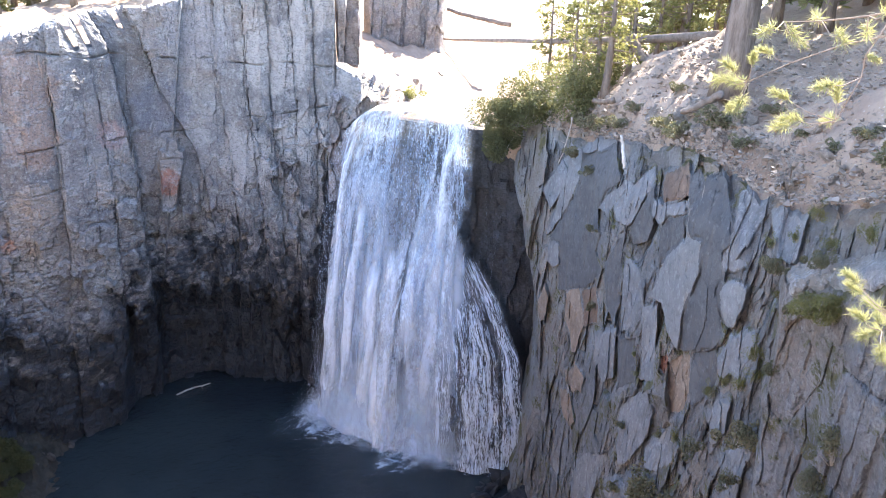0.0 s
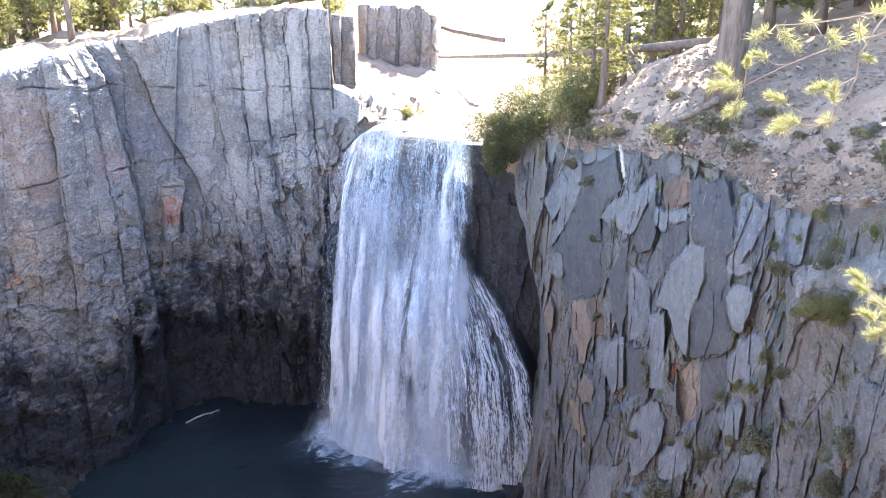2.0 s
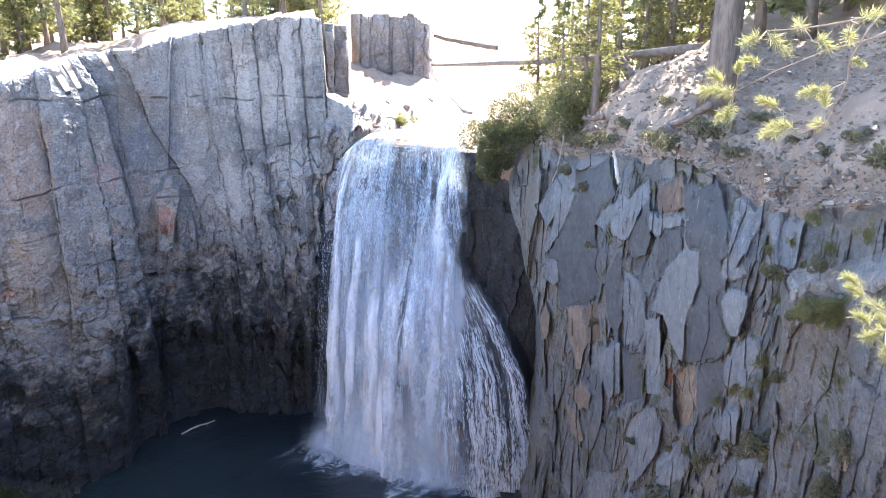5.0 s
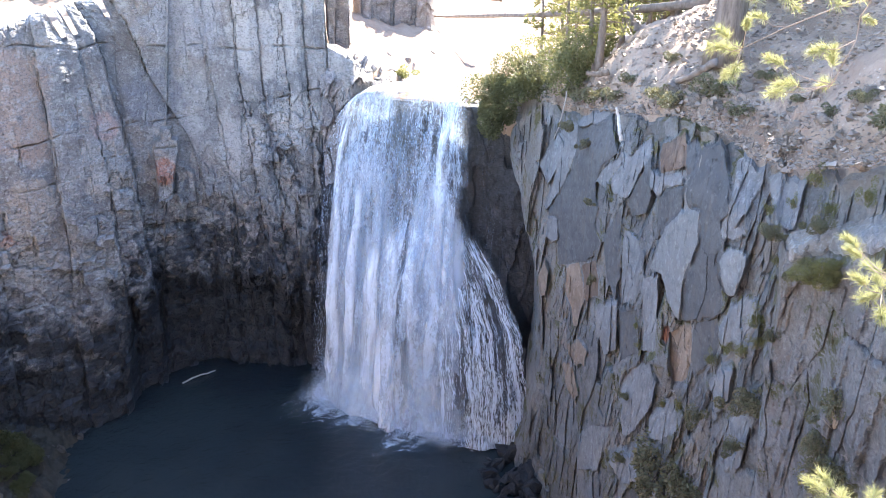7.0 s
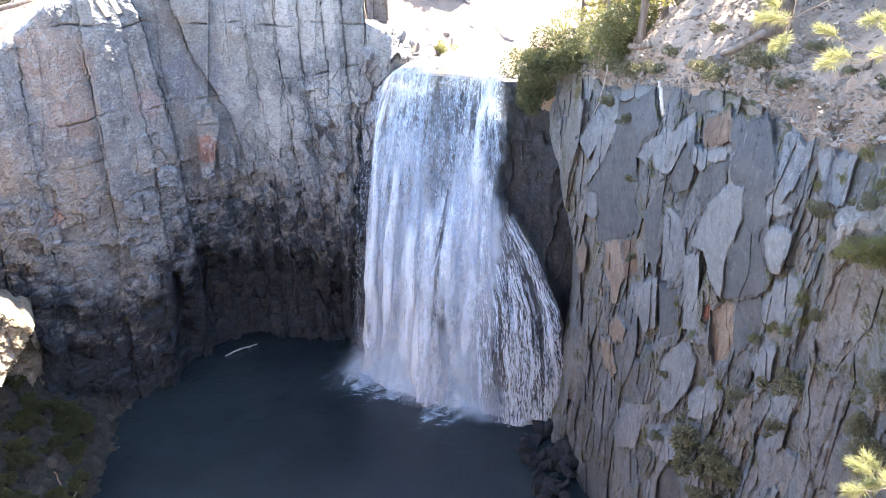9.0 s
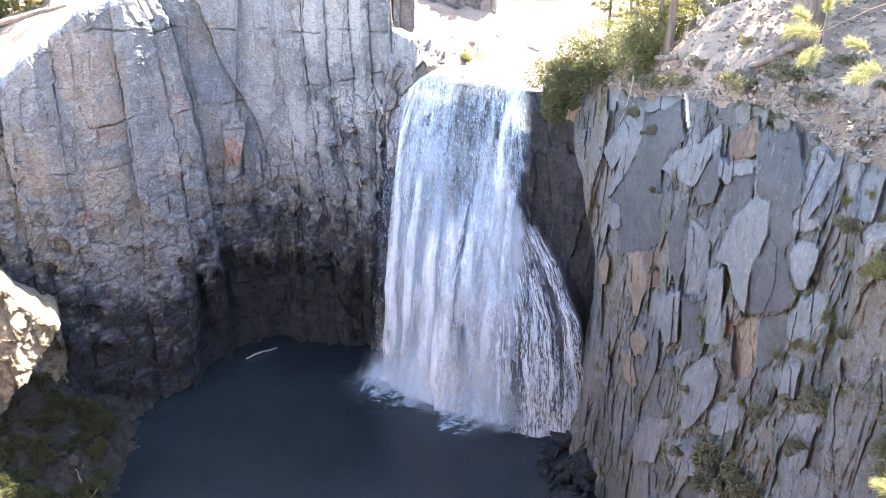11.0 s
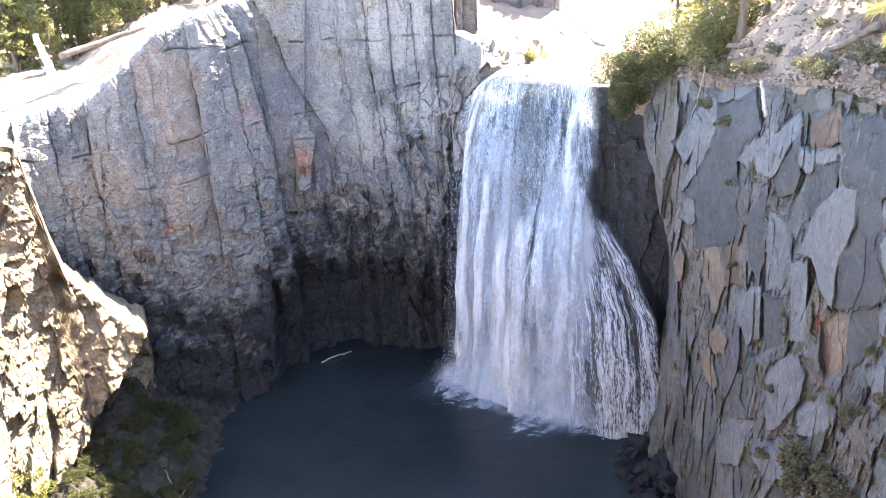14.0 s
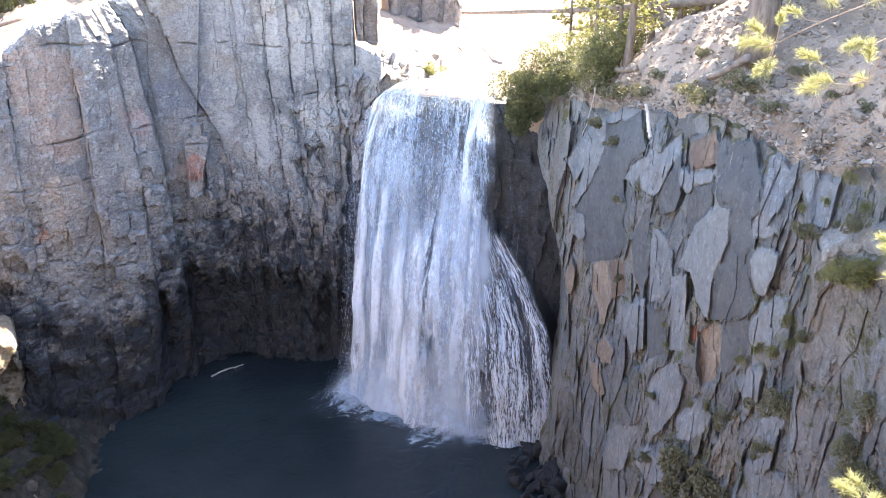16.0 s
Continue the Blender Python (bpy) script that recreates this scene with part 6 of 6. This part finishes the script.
# ---- the broken ledge beside the lip ----
def bank_ledge():
    thing = empty("bank_ledge", "broken pinkish grey rock ledge beside the lip of the falls", "rock ledge", "structure")
    az = np.arange(1.8, 9.6, 0.07)
    rows = np.linspace(0, 1, 80)
    a, r = np.meshgrid(az, rows)
    top = np.interp(a, [1.8, 3.2, 4, 5, 7, 8.4, 9.6], [31.6, 32.5, 33.2, 33.9, 34.9, 35.3, 35.6]) + 0.3 * smooth_noise(a * 1.7, 0, 0, 840)
    low = np.interp(a, [1.8, 6.6, 7.4, 9.6], [30.4, 30.2, 24, 22])
    z = low + (top - low) * r
    dist = np.interp(a, [1.8, 2.5, 4, 5.5, 7, 9.6], [80.5, 79, 73.8, 71.3, 69.2, 69.4])
    s = a * 1.25
    k, rr, du, dv, edge = broken(s + 0.3 * z, z, 1.5, 1.9, 850)
    out = 1.1 * (rr[0] - 0.5) + 0.7 * (rr[1] - 0.5) * du + 0.5 * (rr[2] - 0.7) * dv - 0.3 * np.exp(-(edge / 0.06) ** 2)
    _, q, qu, qv, qe = broken(s, z, 0.5, 0.6, 860)
    out = out + 0.3 * (q[0] - 0.5) + 0.1 * fbm(s * 2, z * 2, 0 * z, 870, 4) - 1.6 * r ** 3 - 0.9 * np.clip(z - 32.2, 0, 9)
    p = polar(a, dist - out, z)
    p = np.concatenate([p, [polar(az, dist[-1] + 5.0, top[-1] + 0.15)], [polar(az, dist[-1] + 10.0, top[-1] - 0.6)]])
    pieces("rock_block", p, np.concatenate([k, k[-1:], k[-1:]]), ROCK_TOP, thing)


bank_ledge()


# ---- rock standing behind the lip ----
def outcrop(name, label, az0, az1, dist, low, high, seed):
    """A short row of lava columns."""
    az = np.arange(az0, az1, 0.07)
    rows = np.linspace(0, 1, 70)
    a, r = np.meshgrid(az, rows)
    t = (a - az0) / (az1 - az0)
    hi = np.interp(t, np.linspace(0, 1, len(high)), high) + 0.35 * np.floor(2 * smooth_noise(a * 0.9, 0, 0, seed))
    lo = np.interp(t, np.linspace(0, 1, len(low)), low) - 5
    z = lo + (hi - lo) * r
    s = a * np.radians(1) * dist
    k, rr, du, dv, edge = broken(s + 0.05 * z, z * 0 + 0.5, 2.6, 40, seed)
    out = 1.5 * (rr[0] - 0.5) + 1.0 * (rr[1] - 0.5) * du - 0.15 * np.exp(-(edge / 0.05) ** 2)
    _, rr, du, dv, edge = broken(s, z, 1.1, 2.2, seed + 5)
    out = out + 0.6 * (rr[0] - 0.5) + 0.4 * (rr[1] - 0.5) * du + 0.22 * fbm(s, z, 0 * z, seed + 6, 5)
    out = out - 3.0 * (1 - np.clip(np.minimum(t, 1 - t) / 0.1, 0, 1)) ** 2
    p = polar(a, dist - out, z)
    p = np.concatenate([p, [polar(az, dist + 1.5 - out[-1] * 0.5, hi[-1] + 0.2)], [polar(az, dist + 6 + 0 * az, hi[-1] - 0.6)]])
    thing = empty(name, label, "outcrop", "structure")
    pieces("rock_column", p, np.concatenate([k, k[-1:], k[-1:]]), ROCK_TOP, thing)


outcrop("pillar_outcrop", "pillar of columnar lava standing beside the rim", 7.0, 9.0, 77.0, [35.6, 36.0], [42.2, 42.4], 800)
outcrop("upper_outcrop", "shaded grey lava outcrop above the sunlit bank", 0.5, 6.9, 99.0, [36.4, 37.1, 38.4], [44.2, 44.9, 44.9], 820)


def log(name, label, a, b, r0, r1, material=None, bend=0.15, stubs=4, seed=1, group=""):
    """A fallen trunk with broken stubs."""
    rng = np.random.default_rng(seed)
    a, b = np.array(a, float), np.array(b, float)
    thing = empty(name, label, "log", group=group)
    t = np.linspace(0, 1, 14)[:, None]
    path = a + (b - a) * t + bend * np.sin(np.pi * t) * np.array((0.2, 0.1, -1)) + 0.03 * rng.normal(size=(14, 3))
    part("trunk", mesh_list("trunk", *tube(path, np.linspace(r0, r1, 14), 10, seed), material or DEADWOOD), thing)
    for k in range(stubs):
        i = int(rng.integers(2, 12))
        w = rng.normal(size=3) + (0, 0, 0.6)
        w /= np.linalg.norm(w)
        part("stub", mesh_list("stub", *tube([path[i], path[i] + w * rng.uniform(0.3, 0.9)], [r1 * 0.5, r1 * 0.2], 6, k), material or DEADWOOD), thing)
    return thing


def sight(az, e, d):
    return polar(np.array(az), d, 38 + d * math.tan(radians(e))).tolist()


log("fallen_log", "long grey fallen trunk lying across the slope above the falls", sight(-19.6, 1.2, 52), sight(0.6, 0.15, 90), 0.33, 0.13, GREYWOOD, 0.3, 6, 3)
log("fallen_log", "thin bleached fallen trunk on the sunlit bank", sight(-4.5, 1.4, 104), sight(1.0, 2.5, 108), 0.35, 0.22, GREYWOOD, 0.2, 3, 4)
log("fallen_log", "weathered log lying on the gravel slope", sight(-20.5, -2.9, 37.6), sight(-18.0, -4.4, 39.5), 0.20, 0.14, GREYWOOD, 0.05, 2, 5)
log("bent_trunk", "bent grey tree base leaning from the slope", sight(-15.6, -1.2, 52), sight(-13.6, 0.9, 54), 0.42, 0.3, BARK, 0.5, 0, 6)
log("root_wad", "dark root stump beside the leafy bush", sight(-12.9, -3.8, 47), sight(-11.2, -3.9, 47.5), 0.20, 0.14, BARK, 0.1, 3, 7)
log("white_snag", "bleached white broken snag leaning on the cliff's rim", sight(-13.7, -6.4, 41.2), sight(-14.2, -9.0, 41.0), 0.08, 0.12, BLEACHED, 0.08, 0, 8)
log("floating_log", "pale bleached log floating by the undercut wall", (-28.1, 68.6, 0.08), (-25.4, 71.4, 0.1), 0.10, 0.06, BLEACHED, -0.12, 2, 9)
log("dead_branch", "grey dead branch lying on the cliff's rim", sight(-9.8, -5.3, 49), sight(-9.0, -9.0, 49.2), 0.05, 0.03, DEADWOOD, 0.3, 2, 10)
log("plateau_log", "dark fallen trunk lying at the plateau's rim", sight(37.6, -1.9, 74), sight(31.6, -0.2, 78), 0.30, 0.22, GREYWOOD, 0.0, 3, 11)
log("dead_snag", "bleached dead standing trunk on the plateau", sight(38.2, -3.6, 73), sight(38.8, -0.3, 73), 0.45, 0.22, BLEACHED, 0.0, 2, 12)
for k in range(22):
    q = heap[int(rng.integers(6, 22)), int(rng.integers(56, 70))]
    t = rng.uniform(0, 3.14)
    l = rng.uniform(1.2, 3.2)
    log("driftwood", "weathered brown driftwood pole on the scree by the water", (q[0], q[1], q[2] + 0.3), (q[0] + l * math.cos(t), q[1] + l * math.sin(t), q[2] + 0.5 + (2.6 if k == 0 else 0.1)),
        0.07, 0.045, DRIFT, 0.05, 1, 30 + k, "driftwood on the scree")
